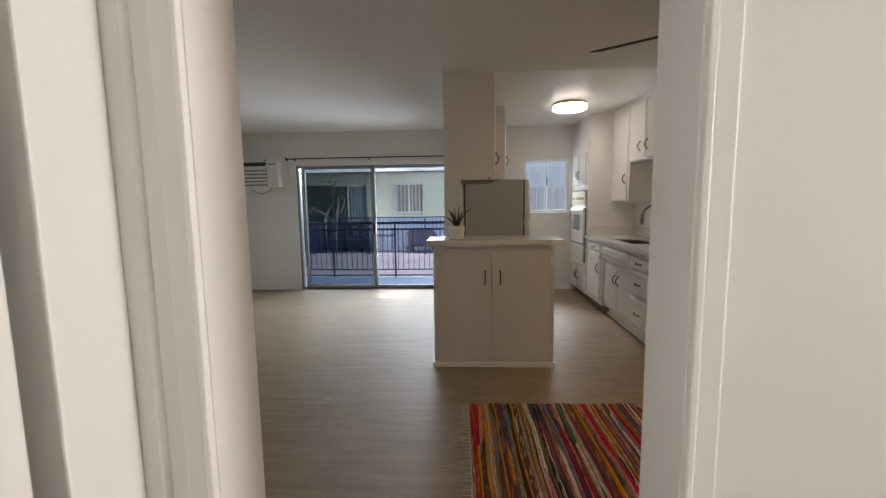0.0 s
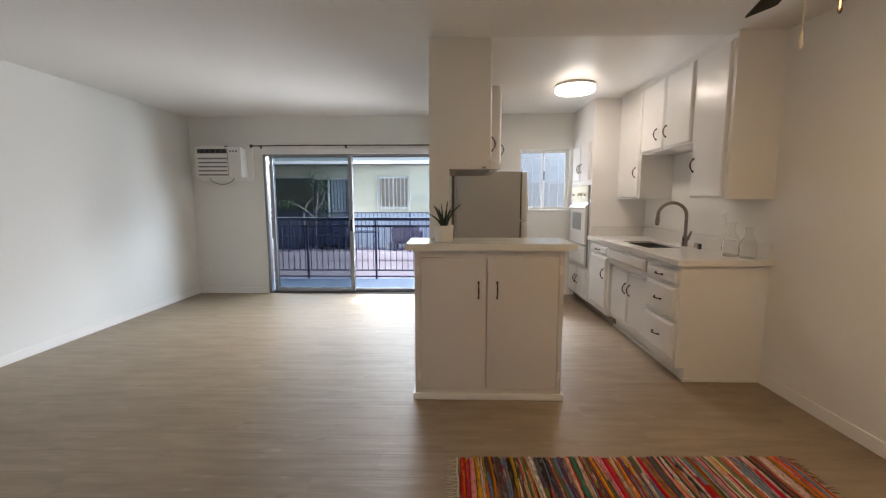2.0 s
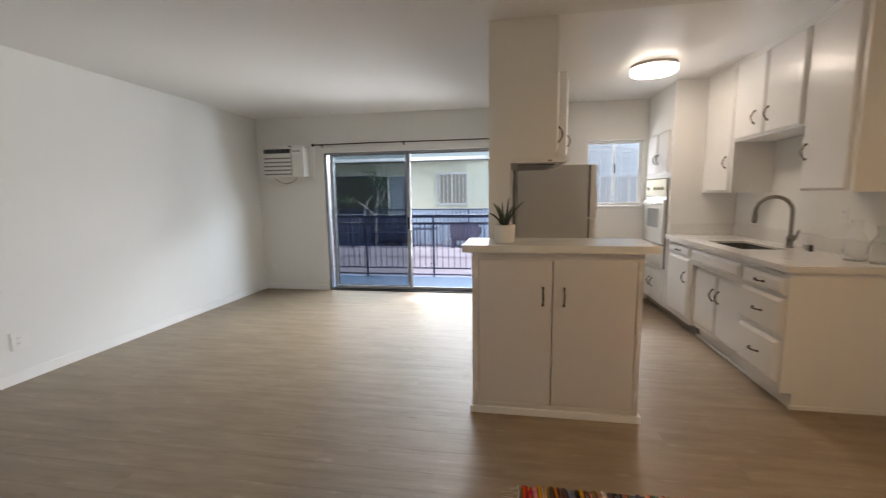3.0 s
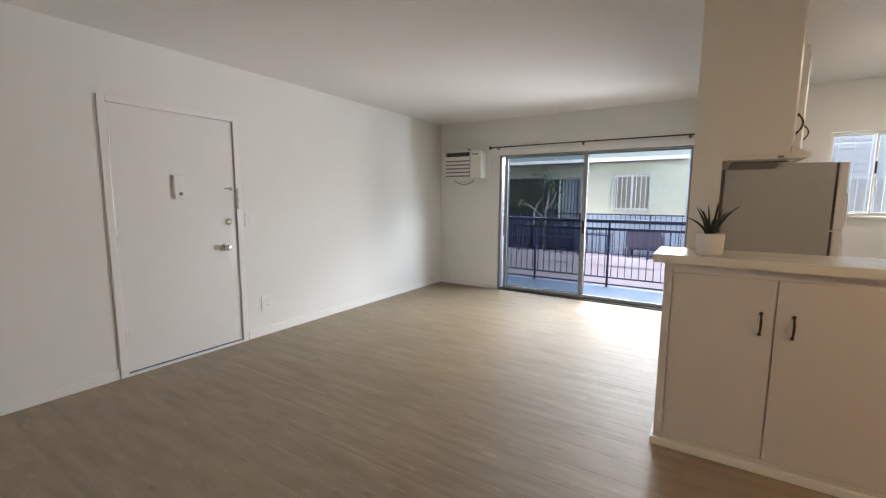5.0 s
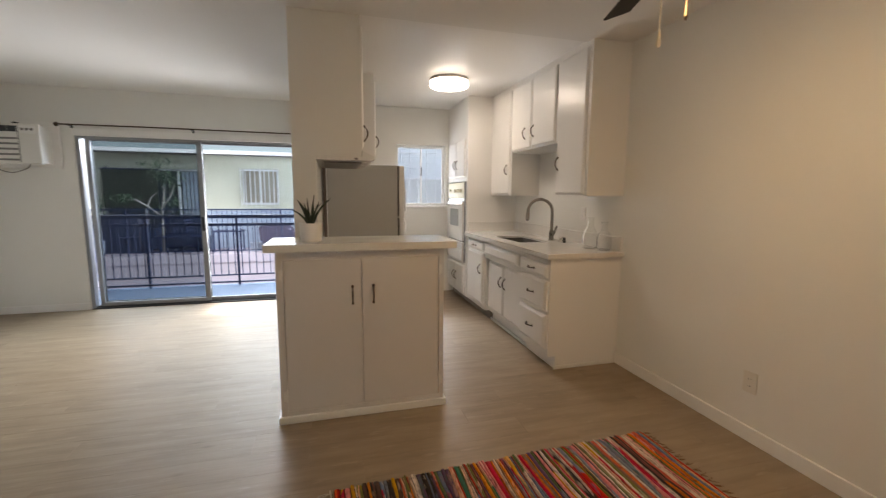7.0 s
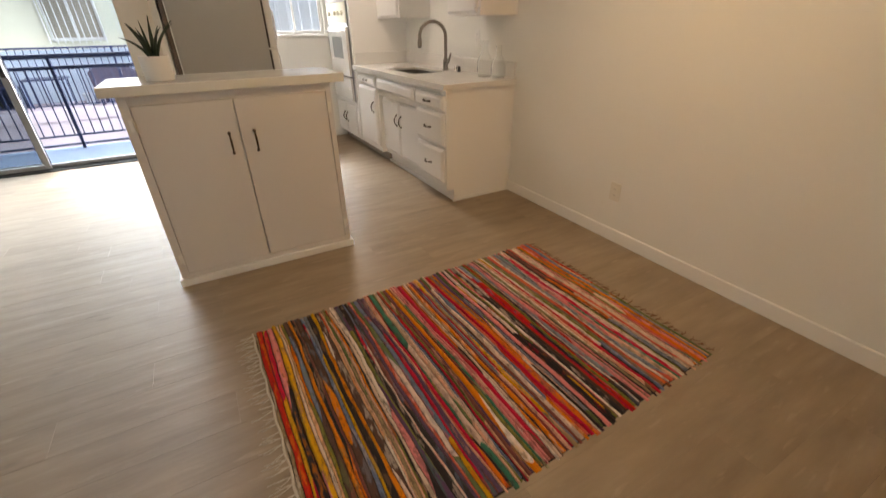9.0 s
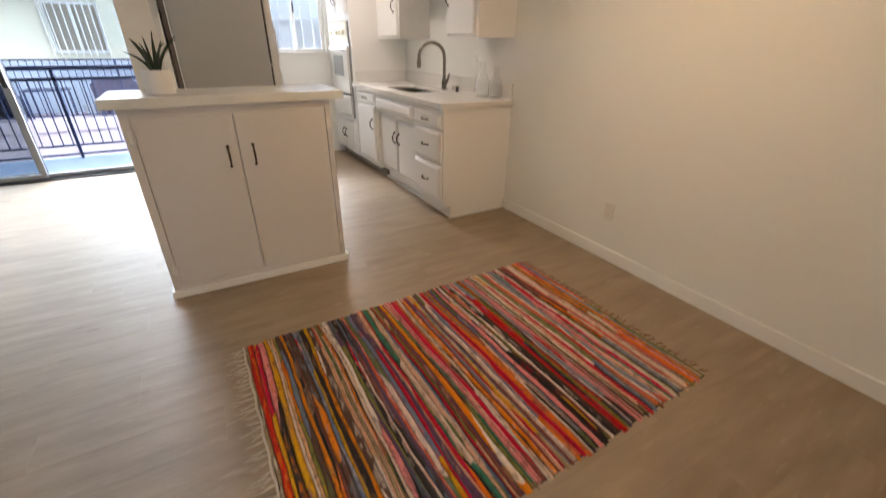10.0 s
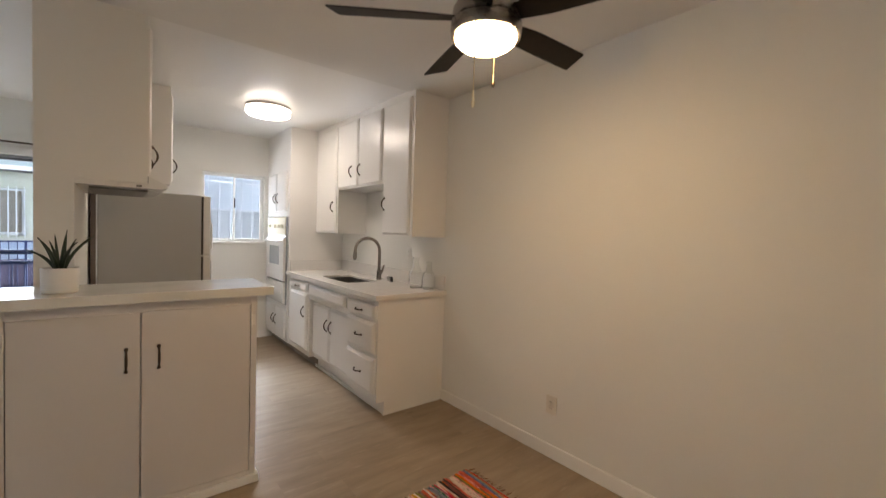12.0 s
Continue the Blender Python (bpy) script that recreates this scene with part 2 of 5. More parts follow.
M_QUARTZ = quartz("white_quartz")
M_TOP = plain("island_laminate", (0.70, 0.70, 0.655), 0.22, 0.0, 0.05, 12.0)
M_BRONZE = brushed("aged_bronze", (0.10, 0.075, 0.055), 0.38)
M_CHROME = brushed("satin_chrome", (0.72, 0.70, 0.67), 0.22)
M_BRASS = plain("aged_brass", (0.82, 0.74, 0.56), 0.35, 0.1)
M_FAUCET = brushed("dark_brushed_steel", (0.30, 0.27, 0.24), 0.26)
M_IVORY = plain("ivory_outlet_plastic", (0.72, 0.69, 0.62), 0.4, 0.0, 0.04)
M_NICKEL = brushed("brushed_nickel", (0.46, 0.43, 0.39), 0.27)
M_STEEL = brushed("sink_steel", (0.13, 0.122, 0.112), 0.5)
M_ALU = brushed("mill_aluminium", (0.33, 0.34, 0.355), 0.42)
M_ALUDK = plain("weathered_dark_aluminium", (0.10, 0.105, 0.11), 0.45, 0.6)
M_BLADE = dark_wood("espresso_blade")
M_GLASS = glazing("pane_glass", (0.97, 0.985, 0.98))
M_SCREEN = screen_mesh("insect_screen")
M_FROST = glazing("bottle_glass", (0.955, 0.96, 0.955), 0.03)
M_DRUM = glowing("drum_diffuser_light", (1.0, 0.89, 0.74), 17.0)
M_DRUMSIDE = glowing("drum_rim_light", (1.0, 0.89, 0.74), 6.0)
M_BULB = glowing("fan_diffuser_light", (1.0, 0.67, 0.325), 46.0)
M_PLASTIC = plain("ivory_plastic", (0.76, 0.745, 0.70), 0.4, 0.0, 0.05)
M_PLATE = plain("white_plastic", (0.80, 0.79, 0.77), 0.35, 0.0, 0.03)
M_BLACK = plain("black_plastic", (0.018, 0.018, 0.019), 0.35)
M_GREYSLOT = plain("grey_louvre", (0.20, 0.19, 0.18), 0.5)
M_FRIDGE = plain("textured_grey_steel", (0.455, 0.455, 0.44), 0.42, 0.0, 0.05, 160.0)
M_FDOOR = plain("white_appliance", (0.78, 0.77, 0.74), 0.25, 0.0, 0.03)
M_GASKET_GAP = plain("gasket_and_gap_shade", (0.09, 0.08, 0.075), 0.6)
M_OVENGLASS = plain("oven_window_glass", (0.33, 0.35, 0.35), 0.08)
M_CREAM = plain("cream_panel", (0.66, 0.62, 0.46), 0.6, 0.0, 0.04)
M_POT = plain("white_ceramic", (0.80, 0.79, 0.77), 0.3, 0.0, 0.04)
M_SOIL = plain("potting_soil", (0.03, 0.022, 0.016), 0.95, 0.0, 0.5, 300.0)
M_ALOE = plain("aloe_green", (0.022, 0.042, 0.020), 0.45, 0.0, 0.35, 60.0)
M_IRON = plain("navy_black_iron", (0.018, 0.030, 0.085), 0.4, 0.2)
M_SLAB = stucco("blue_grey_deck", (0.062, 0.098, 0.165))
M_YELLOW = stucco("cream_yellow_stucco", (0.66, 0.66, 0.53))
M_PINK = stucco("pink_stucco", (0.42, 0.37, 0.42))
M_FASCIA = plain("white_fascia", (0.82, 0.82, 0.80), 0.6)
M_ROOF = stucco("roof_gravel", (0.4, 0.39, 0.37))
M_SIDING = plain("pale_blue_siding", (0.40, 0.46, 0.54), 0.65, 0.0, 0.08, 8.0)
M_GREYWALL = plain("grey_shutter", (0.44, 0.49, 0.55), 0.6, 0.0, 0.1, 8.0)
M_PAVE = stucco("courtyard_concrete", (0.42, 0.40, 0.38))
M_DARKSHADE = plain("dark_olive_awning_cloth", (0.032, 0.038, 0.030), 0.9)
M_CURTAIN = plain("beige_blind", (0.40, 0.36, 0.29), 0.8, 0.0, 0.1)
M_DARKGLASS = plain("dark_window_glass", (0.06, 0.07, 0.08), 0.3)
M_WICKER = plain("plum_wicker", (0.075, 0.062, 0.10), 0.8, 0.0, 0.4, 80.0)
M_LEAF = plain("garden_leaf", (0.065, 0.12, 0.06), 0.5, 0.0, 0.5, 14.0)
M_BARK = plain("pale_bark", (0.42, 0.40, 0.36), 0.8, 0.0, 0.3)
M_TAUPE = stucco("dark_baffle_stucco", (0.16, 0.135, 0.11))
M_WHITEBLUE = stucco("white_blue_stucco", (0.38, 0.46, 0.58))
M_TARP = plain("navy_tarp", (0.026, 0.036, 0.075), 0.6)
M_STRIP = plain("brown_edge_strip", (0.13, 0.10, 0.08), 0.5)
# toe board colour carries the shade of the recess, with a random mottle
M_TOE = plain("shaded_toe_board", (0.30, 0.26, 0.22), 0.6, 0.0, 0.3, 12.0)
M_GRILLE = plain("blue_grey_bars", (0.52, 0.57, 0.63), 0.5)
M_PALEPAINT = plain("white_bars", (0.80, 0.81, 0.80), 0.5)

# ---------------------------------------------------------------- mesh helpers


def link_mesh(name, bm, mat, smooth=False):
    me = bpy.data.meshes.new(name)
    bmesh.ops.recalc_face_normals(bm, faces=bm.faces)
    if smooth:
        for f in bm.faces:
            f.smooth = True
        for ed in bm.edges:
            if len(ed.link_faces) == 2 and ed.calc_face_angle(0) > 0.7:
                ed.smooth = False
    bm.to_mesh(me)
    bm.free()
    me.materials.append(mat)
    return me


def structure(name, bm, mat, label="", category=""):
    return tagged(new(name, link_mesh(name, bm, mat)), label, category, "", "structure")


def thing(name, base, label, category, group="", kind=""):
    ob = new(name)
    ob.empty_display_size = 0.1
    ob.location = base
    return tagged(ob, label, category, group, kind)


def root_of(ob):
    while ob.parent:
        ob = ob.parent
    return ob


def part(name, bm, mat, parent, label="", smooth=False):
    """One mesh under a thing or a part; the bmesh is in world places."""
    bmesh.ops.translate(bm, verts=bm.verts, vec=-Vector(root_of(parent).location))
    ob = new(name, link_mesh(name, bm, mat, smooth))
    ob.parent = parent
    if label:
        ob["label"] = label
    return ob


def box(bm, x0, x1, y0, y1, z0, z1, bevel=0.0):
    made = bmesh.ops.create_cube(bm, size=1)["verts"]
    for v in made:
        v.co = ((x0 + x1) / 2 + v.co.x * (x1 - x0), (y0 + y1) / 2 + v.co.y * (y1 - y0), (z0 + z1) / 2 + v.co.z * (z1 - z0))
    if bevel:
        edges = {ed for v in made for ed in v.link_edges}
        bmesh.ops.bevel(bm, geom=list(edges), offset=bevel, segments=2, affect="EDGES", profile=0.6)
    return bm


def B(x0, x1, y0, y1, z0, z1, bevel=0.0):
    return box(bmesh.new(), x0, x1, y0, y1, z0, z1, bevel)


def lathe(profile, at, sides=32, bm=None, cap=True):
    """Profile of (radius, z) turned about the upright through at."""
    bm = bm or bmesh.new()
    rings = []
    for r, z in profile:
        rings.append([bm.verts.new((at[0] + r * math.cos(2 * math.pi * k / sides), at[1] + r * math.sin(2 * math.pi * k / sides), at[2] + z)) for k in range(sides)])
    for a, c in zip(rings, rings[1:]):
        for k in range(sides):
            bm.faces.new((a[k], a[(k + 1) % sides], c[(k + 1) % sides], c[k]))
    if cap:
        bm.faces.new(rings[0])
        bm.faces.new(rings[-1])
    return bm


def tube(points, radii, sides=10, bm=None):
    """A round bar along points."""
    bm = bm or bmesh.new()
    pts = [Vector(p) for p in points]
    if isinstance(radii, (int, float)):
        radii = [radii] * len(pts)
    rings, up = [], None
    for i, p in enumerate(pts):
        d = (pts[min(i + 1, len(pts) - 1)] - pts[max(i - 1, 0)]).normalized()
        if up is None:
            up = d.orthogonal().normalized()
        up = (up - d * up.dot(d)).normalized()
        side = d.cross(up)
        rings.append([bm.verts.new(p + radii[i] * (math.cos(a) * up + math.sin(a) * side)) for a in (2 * math.pi * k / sides for k in range(sides))])
    for a, c in zip(rings, rings[1:]):
        for k in range(sides):
            bm.faces.new((a[k], a[(k + 1) % sides], c[(k + 1) % sides], c[k]))
    bm.faces.new(rings[0])
    bm.faces.new(rings[-1])
    return bm


def raised_panel(facing, at, a0, a1, z0, z1, thick=0.02, slope=0.022):
    """A slab front with wide bevelled borders. facing: '-x' or '-y' or '+x'; at: the plane that it stands on."""
    bm = bmesh.new()
    low = [(a0, z0), (a1, z0), (a1, z1), (a0, z1)]
    s = slope
    high = [(a0 + s, z0 + s), (a1 - s, z0 + s), (a1 - s, z1 - s), (a0 + s, z1 - s)]

    def put(a, z, d):
        return {"-x": (at - d, a, z), "+x": (at + d, a, z), "-y": (a, at - d, z)}[facing]

    rows = [[bm.verts.new(put(a, z, d)) for a, z in ring] for ring, d in ((low, 0.0), (low, thick * 0.45), (high, thick))]
    for p, q in zip(rows, rows[1:]):
        for k in range(4):
            bm.faces.new((p[k], p[(k + 1) % 4], q[(k + 1) % 4], q[k]))
    bm.faces.new(rows[0])
    bm.faces.new(rows[-1])
    return bm


def bow_pull(facing, at, a, z, along="z", length=0.10):
    """A bowed drawer pull with flared feet."""
    n = 11
    pts, rad = [], []
    for i in range(n):
        u = i / (n - 1)
        out = 0.004 + 0.026 * math.sin(math.pi * u) ** 0.7
        s = (u - 0.5) * length
        aa, zz = (a, z + s) if along == "z" else (a + s, z)
        pts.append({"-x": (at - out, aa, zz), "+x": (at + out, aa, zz), "-y": (aa, at - out, zz)}[facing])
        end = min(u, 1 - u)
        rad.append(0.0085 if end < 0.05 else (0.0045 if end < 0.3 else 0.0058))
    bm = tube(pts, rad, 8)
    for s in (-0.5, 0.5):
        aa, zz = (a, z + s * length) if along == "z" else (a + s * length, z)
        c = {"-x": (at - 0.004, aa, zz), "+x": (at + 0.004, aa, zz), "-y": (aa, at - 0.004, zz)}[facing]
        bmesh.ops.create_icosphere(bm, subdivisions=1, radius=0.0095, matrix=Matrix.Translation(c))
    return bm


# ---------------------------------------------------------------- the rooms
WEST, EAST, NORTH, SOUTH = -3.765, 2.29, 6.465, 0.664
HALL_Y, CEIL, KCEIL, TOP = 0.54, 2.53, 2.545, 2.75
DOOR_Y0, DOOR_Y1, DOOR_H = 2.05, 2.99, 2.05
SL_X0, SL_X1, SL_H = -2.735, -0.235, 2.01
KW_X0, KW_X1, KW_Z0, KW_Z1 = 0.905, 1.60, 1.225, 2.055
OP_X0, OP_X1, OP_H = -0.411, 0.333, 2.06
COL_X0, COL_X1, COL_Y = -0.198, -0.05, 3.715

bm = bmesh.new()
box(bm, WEST - 0.14, WEST, HALL_Y, DOOR_Y0, 0, TOP)
box(bm, WEST - 0.14, WEST, DOOR_Y1, NORTH + 0.14, 0, TOP)
box(bm, WEST - 0.14, WEST, DOOR_Y0, DOOR_Y1, DOOR_H, TOP)
structure("wall_west", bm, M_WALL, "smooth white painted living room wall", "wall")
bm = bmesh.new()
box(bm, WEST, SL_X0, NORTH, NORTH + 0.14, 0, TOP)
box(bm, SL_X0, SL_X1, NORTH, NORTH + 0.14, SL_H, TOP)
box(bm, SL_X1, KW_X0, NORTH, NORTH + 0.14, 0, TOP)
box(bm, KW_X0, KW_X1, NORTH, NORTH + 0.14, 0, KW_Z0)
box(bm, KW_X0, KW_X1, NORTH, NORTH + 0.14, KW_Z1, TOP)
box(bm, KW_X1, EAST, NORTH, NORTH + 0.14, 0, TOP)
structure("wall_north", bm, M_WALL, "white painted wall with patio door and window", "wall")
structure("wall_east", B(EAST, EAST + 0.14, HALL_Y, NORTH + 0.14, 0, TOP), M_WALL, "white painted dining and kitchen wall", "wall")
bm = bmesh.new()
box(bm, WEST, OP_X0, HALL_Y, SOUTH, 0, TOP)
box(bm, OP_X1, EAST, HALL_Y, SOUTH, 0, TOP)
box(bm, OP_X0, OP_X1, HALL_Y, SOUTH, OP_H, TOP)
structure("wall_south", bm, M_WALL, "white wall with a cased doorway", "wall")
structure("wall_partition", B(COL_X0, COL_X1, COL_Y, NORTH, 0, TOP), M_WALL, "white partition wall between living room and kitchen", "wall")
bm = bmesh.new()
box(bm, WEST, EAST, SOUTH, COL_Y, CEIL, TOP)
box(bm, WEST, COL_X0, COL_Y, NORTH, CEIL, TOP)
structure("ceiling", bm, M_CEIL, "flat matt white painted ceiling", "ceiling")
structure("ceiling_kitchen", B(COL_X1, EAST, COL_Y, NORTH, KCEIL, TOP), M_KCEIL, "glossy white painted kitchen ceiling", "ceiling")
# unseen dark skin, added to soak up lamp light that hits the outer wall
bm = bmesh.new()
SKIN0, SKIN1 = NORTH + 0.142, NORTH + 0.165
for x0, x1, z0, z1 in ((WEST - 0.5, SL_X0, -3.2, TOP), (SL_X0, SL_X1, SL_H, TOP), (SL_X0, SL_X1, -3.2, -0.17), (SL_X1, KW_X0, -3.2, TOP), (KW_X0, KW_X1, -3.2, KW_Z0 - 0.01), (KW_X0, KW_X1, KW_Z1 + 0.01, TOP), (KW_X1, EAST + 0.5, -3.2, TOP)):
    box(bm, x0, x1, SKIN0, SKIN1, z0, z1)
# unseen fin, added to keep lamp light off the oven through the window
box(bm, 0.56, 0.70, SKIN1, 7.60, -3.2, TOP)
structure("wall_light_baffle", bm, M_TAUPE, "unseen brown skin and fin added to soak up and block lamp light", "wall")
# hall behind the doorway
HX0, HX1, HY0 = -0.80, 2.2, -1.5
bm = bmesh.new()
box(bm, HX0 - 0.12, HX0, HY0, HALL_Y, 0, TOP)
box(bm, HX0, -0.537, 0.417, HALL_Y, 0, TOP, 0.004)
box(bm, HX0, -0.690, 0.380, 0.417, 0, TOP)
box(bm, HX0, -0.545, HY0, 0.380, 0, TOP, 0.004)
structure("wall_hall_west", bm, M_WALL, "white hall wall", "wall")
# opening added only to let the hall fill lamp in
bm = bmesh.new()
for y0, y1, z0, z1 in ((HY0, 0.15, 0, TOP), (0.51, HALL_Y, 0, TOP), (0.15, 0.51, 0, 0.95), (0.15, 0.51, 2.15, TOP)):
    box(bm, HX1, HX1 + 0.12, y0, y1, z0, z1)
structure("wall_hall_east", bm, M_WALL, "white hall wall with an opening added for the hall fill lamp", "wall")
structure("wall_hall_south", B(HX0 - 0.12, HX1 + 0.12, HY0 - 0.12, HY0, 0, TOP), M_WALL, "white hall end wall", "wall")
structure("ceiling_hall", B(HX0, HX1, HY0, HALL_Y, CEIL, TOP), M_CEIL, "white hall ceiling", "ceiling")
# unseen slab, added to shut out sky light and shade the balcony
structure("roof", B(WEST - 0.5, EAST + 0.5, HY0 - 0.5, NORTH + 0.75, TOP, TOP + 0.25), M_ROOF, "unseen flat roof slab added to close the rooms and shade the balcony", "roof")

# skirting boards
def skirting(name, x0, x1, y0, y1):
    ob = structure(name, B(x0, x1, y0, y1, 0, 0.085, 0.004), M_TRIM, "white painted skirting board", "skirting")
    return ob


skirting("baseboard_east", EAST - 0.014, EAST, SOUTH, 3.607)
skirting("baseboard_west_1", WEST, WEST + 0.012, SOUTH, DOOR_Y0 - 0.055)
skirting("baseboard_west_2", WEST, WEST + 0.007, DOOR_Y1 + 0.055, NORTH)
skirting("baseboard_north_1", WEST + 0.012, SL_X0 - 0.01, NORTH - 0.012, NORTH)
skirting("baseboard_north_2", 0.80, 1.66, NORTH - 0.014, NORTH)
skirting("baseboard_south_1", WEST + 0.012, OP_X0 - 0.07, SOUTH, SOUTH + 0.012)
skirting("baseboard_south_2", OP_X1 + 0.07, EAST - 0.014, SOUTH, SOUTH + 0.012)

# doorway lining and casings
bm = bmesh.new()
box(bm, OP_X0 - 0.02, OP_X0 + 0.006, HALL_Y - 0.004, SOUTH + 0.004, 0, OP_H)
box(bm, OP_X1 - 0.006, OP_X1 + 0.02, HALL_Y - 0.004, SOUTH + 0.004, 0, OP_H)
box(bm, OP_X0 + 0.006, OP_X1 - 0.006, HALL_Y - 0.004, SOUTH + 0.004, OP_H - 0.006, OP_H + 0.02)
lining = structure("door_frame", bm, M_TRIM, "white enamelled door lining of the hall doorway", "door frame")


def casing(parent, x0, x1, y_wall, outward, h):
    """Moulded casing: a flat board, a raised back band and a bead."""
    for sgn, xe in ((-1, x0), (1, x1)):
        bm = bmesh.new()
        for a, c, d in ((-0.003, 0.009, 0.017), (0.009, 0.043, 0.013)):
            p, q = xe + sgn * a, xe + sgn * c
            box(bm, min(p, q), max(p, q), min(y_wall, y_wall + outward * d), max(y_wall, y_wall + outward * d), 0, h + c, 0.003)
        part("casing", bm, M_TRIM, parent)
    bm = bmesh.new()
    for a, c, d in ((-0.003, 0.009, 0.017), (0.009, 0.043, 0.013)):
        box(bm, x0 - a, x1 + a, min(y_wall, y_wall + outward * d), max(y_wall, y_wall + outward * d), h + a, h + c, 0.003)
    part("casing", bm, M_TRIM, parent)


for x in (OP_X0 - 0.088,):
    part("wall_bead", tube([(x, HALL_Y + 0.004, 0.0), (x, HALL_Y + 0.004, OP_H + 0.2)], 0.010, 12), M_WALL, lining, "rounded plaster bead beside the casing", True)
casing(lining, OP_X0, OP_X1, HALL_Y, -1, OP_H)
casing(lining, OP_X0, OP_X1, SOUTH, 1, OP_H)

# ---------------------------------------------------------------- entry door
door = thing("door_1", (WEST, 2.52, 0), "closed white painted flush entry door with chrome locks", "door", "", "structure")
leaf = part("leaf", B(WEST - 0.040, WEST - 0.001, DOOR_Y0 + 0.007, DOOR_Y1 - 0.007, 0.032, DOOR_H - 0.007, 0.002), M_DOOR, door)
bm = bmesh.new()
box(bm, WEST - 0.14, WEST - 0.020, DOOR_Y0, DOOR_Y1, -0.02, 0.0150)
part("threshold", bm, M_ALUDK, door, "dark metal threshold strip")
part("sill", B(WEST - 0.019, WEST + 0.014, DOOR_Y0 + 0.004, DOOR_Y1 - 0.004, 0.0, 0.016, 0.003), M_TRIM, door, "white painted door sill")
for y0, y1, z1 in ((DOOR_Y0 - 0.046, DOOR_Y0 + 0.004, DOOR_H + 0.042), (DOOR_Y1 - 0.004, DOOR_Y1 + 0.046, DOOR_H + 0.042)):
    part("casing", B(WEST, WEST + 0.014, y0, y1, 0, z1, 0.004), M_TRIM, door)
part("casing", B(WEST, WEST + 0.014, DOOR_Y0 + 0.004, DOOR_Y1 - 0.004, DOOR_H - 0.004, DOOR_H + 0.042, 0.004), M_TRIM, door)
for z in (0.32, 1.05, 1.80):
    bm = B(WEST + 0.0, WEST + 0.004, DOOR_Y0 + 0.008, DOOR_Y0 + 0.030, z - 0.045, z + 0.045)
    tube([(WEST + 0.008, DOOR_Y0 + 0.007, z - 0.05), (WEST + 0.008, DOOR_Y0 + 0.007, z + 0.05)], 0.008, 8, bm)
    part("hinge", bm, M_PLASTIC, door, "painted steel butt hinge")
bm = bmesh.new()
FX = WEST - 0.001
rot = Matrix.Translation((FX, 2.855, 0.925)) @ pose(0, 0, 0, 0, 90, 0)
lathe([(0.033, 0), (0.033, 0.006), (0.012, 0.010), (0.011, 0.035), (0.024, 0.042), (0.028, 0.055), (0.024, 0.068), (0.012, 0.072)], (0, 0, 0), 24, bm)
bmesh.ops.transform(bm, matrix=rot, verts=bm.verts)
part("door_knob", bm, M_CHROME, door, "polished chrome door knob", True)
bm = bmesh.new()
lathe([(0.030, 0), (0.030, 0.010), (0.024, 0.016), (0.010, 0.018)], (0, 0, 0), 24, bm)
bmesh.ops.transform(bm, matrix=Matrix.Translation((FX, 2.905, 1.155)) @ pose(0, 0, 0, 0, 90, 0), verts=bm.verts)
box(bm, FX + 0.018, FX + 0.03, 2.890, 2.920, 1.150, 1.160)
part("deadbolt", bm, M_CHROME, door, "chrome deadbolt thumb turn", True)
bm = tube([(FX + 0.008, 2.885, 1.452), (FX + 0.008, 2.955, 1.450)], 0.0045, 8)
box(bm, FX, FX + 0.01, 2.93, 2.955, 1.437, 1.465, 0.002)
part("swing_latch", bm, M_NICKEL, door, "small metal swing bar latch")
part("strike_plate", B(WEST + 0.0, WEST + 0.018, DOOR_Y1 - 0.002, DOOR_Y1 + 0.014, 1.27, 1.455), M_NICKEL, door, "long metal strike plate")
bm = B(FX, FX + 0.022, 2.465, 2.535, 1.355, 1.545, 0.006)
door_viewer = part("chime_box", bm, M_PLATE, door, "white door chime box with peephole")
bm = lathe([(0.014, 0), (0.014, 0.006), (0.006, 0.007)], (0, 0, 0), 16)
bmesh.ops.transform(bm, matrix=Matrix.Translation((FX + 0.022, 2.512, 1.40)) @ pose(0, 0, 0, 0, 90, 0), verts=bm.verts)
part("peephole", bm, M_NICKEL, door_viewer)


def wall_plate(name, facing, at, a, z, wide, high, label, category, kind):
    """kind: 'outlet' or 'switch'."""
    mat = M_IVORY if facing == "-x" and z < 1 else M_PLATE
    base = (at, a, z) if facing in ("+x", "-x") else (a, at, z)
    t = thing(name, base, label, category)
    s = 1 if facing[0] == "+" else -1

    def slab(d0, d1, a0, a1, z0, z1, bev):
        p, q = at + s * d0, at + s * d1
        if facing[1] == "x":
            return B(min(p, q), max(p, q), a0, a1, z0, z1, bev)
        return B(a0, a1, min(p, q), max(p, q), z0, z1, bev)

    part("cover_plate", slab(0, 0.006, a - wide / 2, a + wide / 2, z - high / 2, z + high / 2, 0.002), mat, t)
    if kind == "outlet":
        for dz in (-0.02, 0.02):
            face = part("socket", slab(0.006, 0.009, a - 0.017, a + 0.017, z + dz - 0.014, z + dz + 0.014, 0.001), mat, t)
            for da in (-0.006, 0.006):
                part("slot", slab(0.009, 0.0096, a + da - 0.001, a + da + 0.001, z + dz - 0.004, z + dz + 0.005, 0), M_BLACK, face)
    else:
        part("rocker", slab(0.006, 0.011, a - 0.016, a + 0.016, z - 0.033, z + 0.033, 0.002), mat, t)
    return t


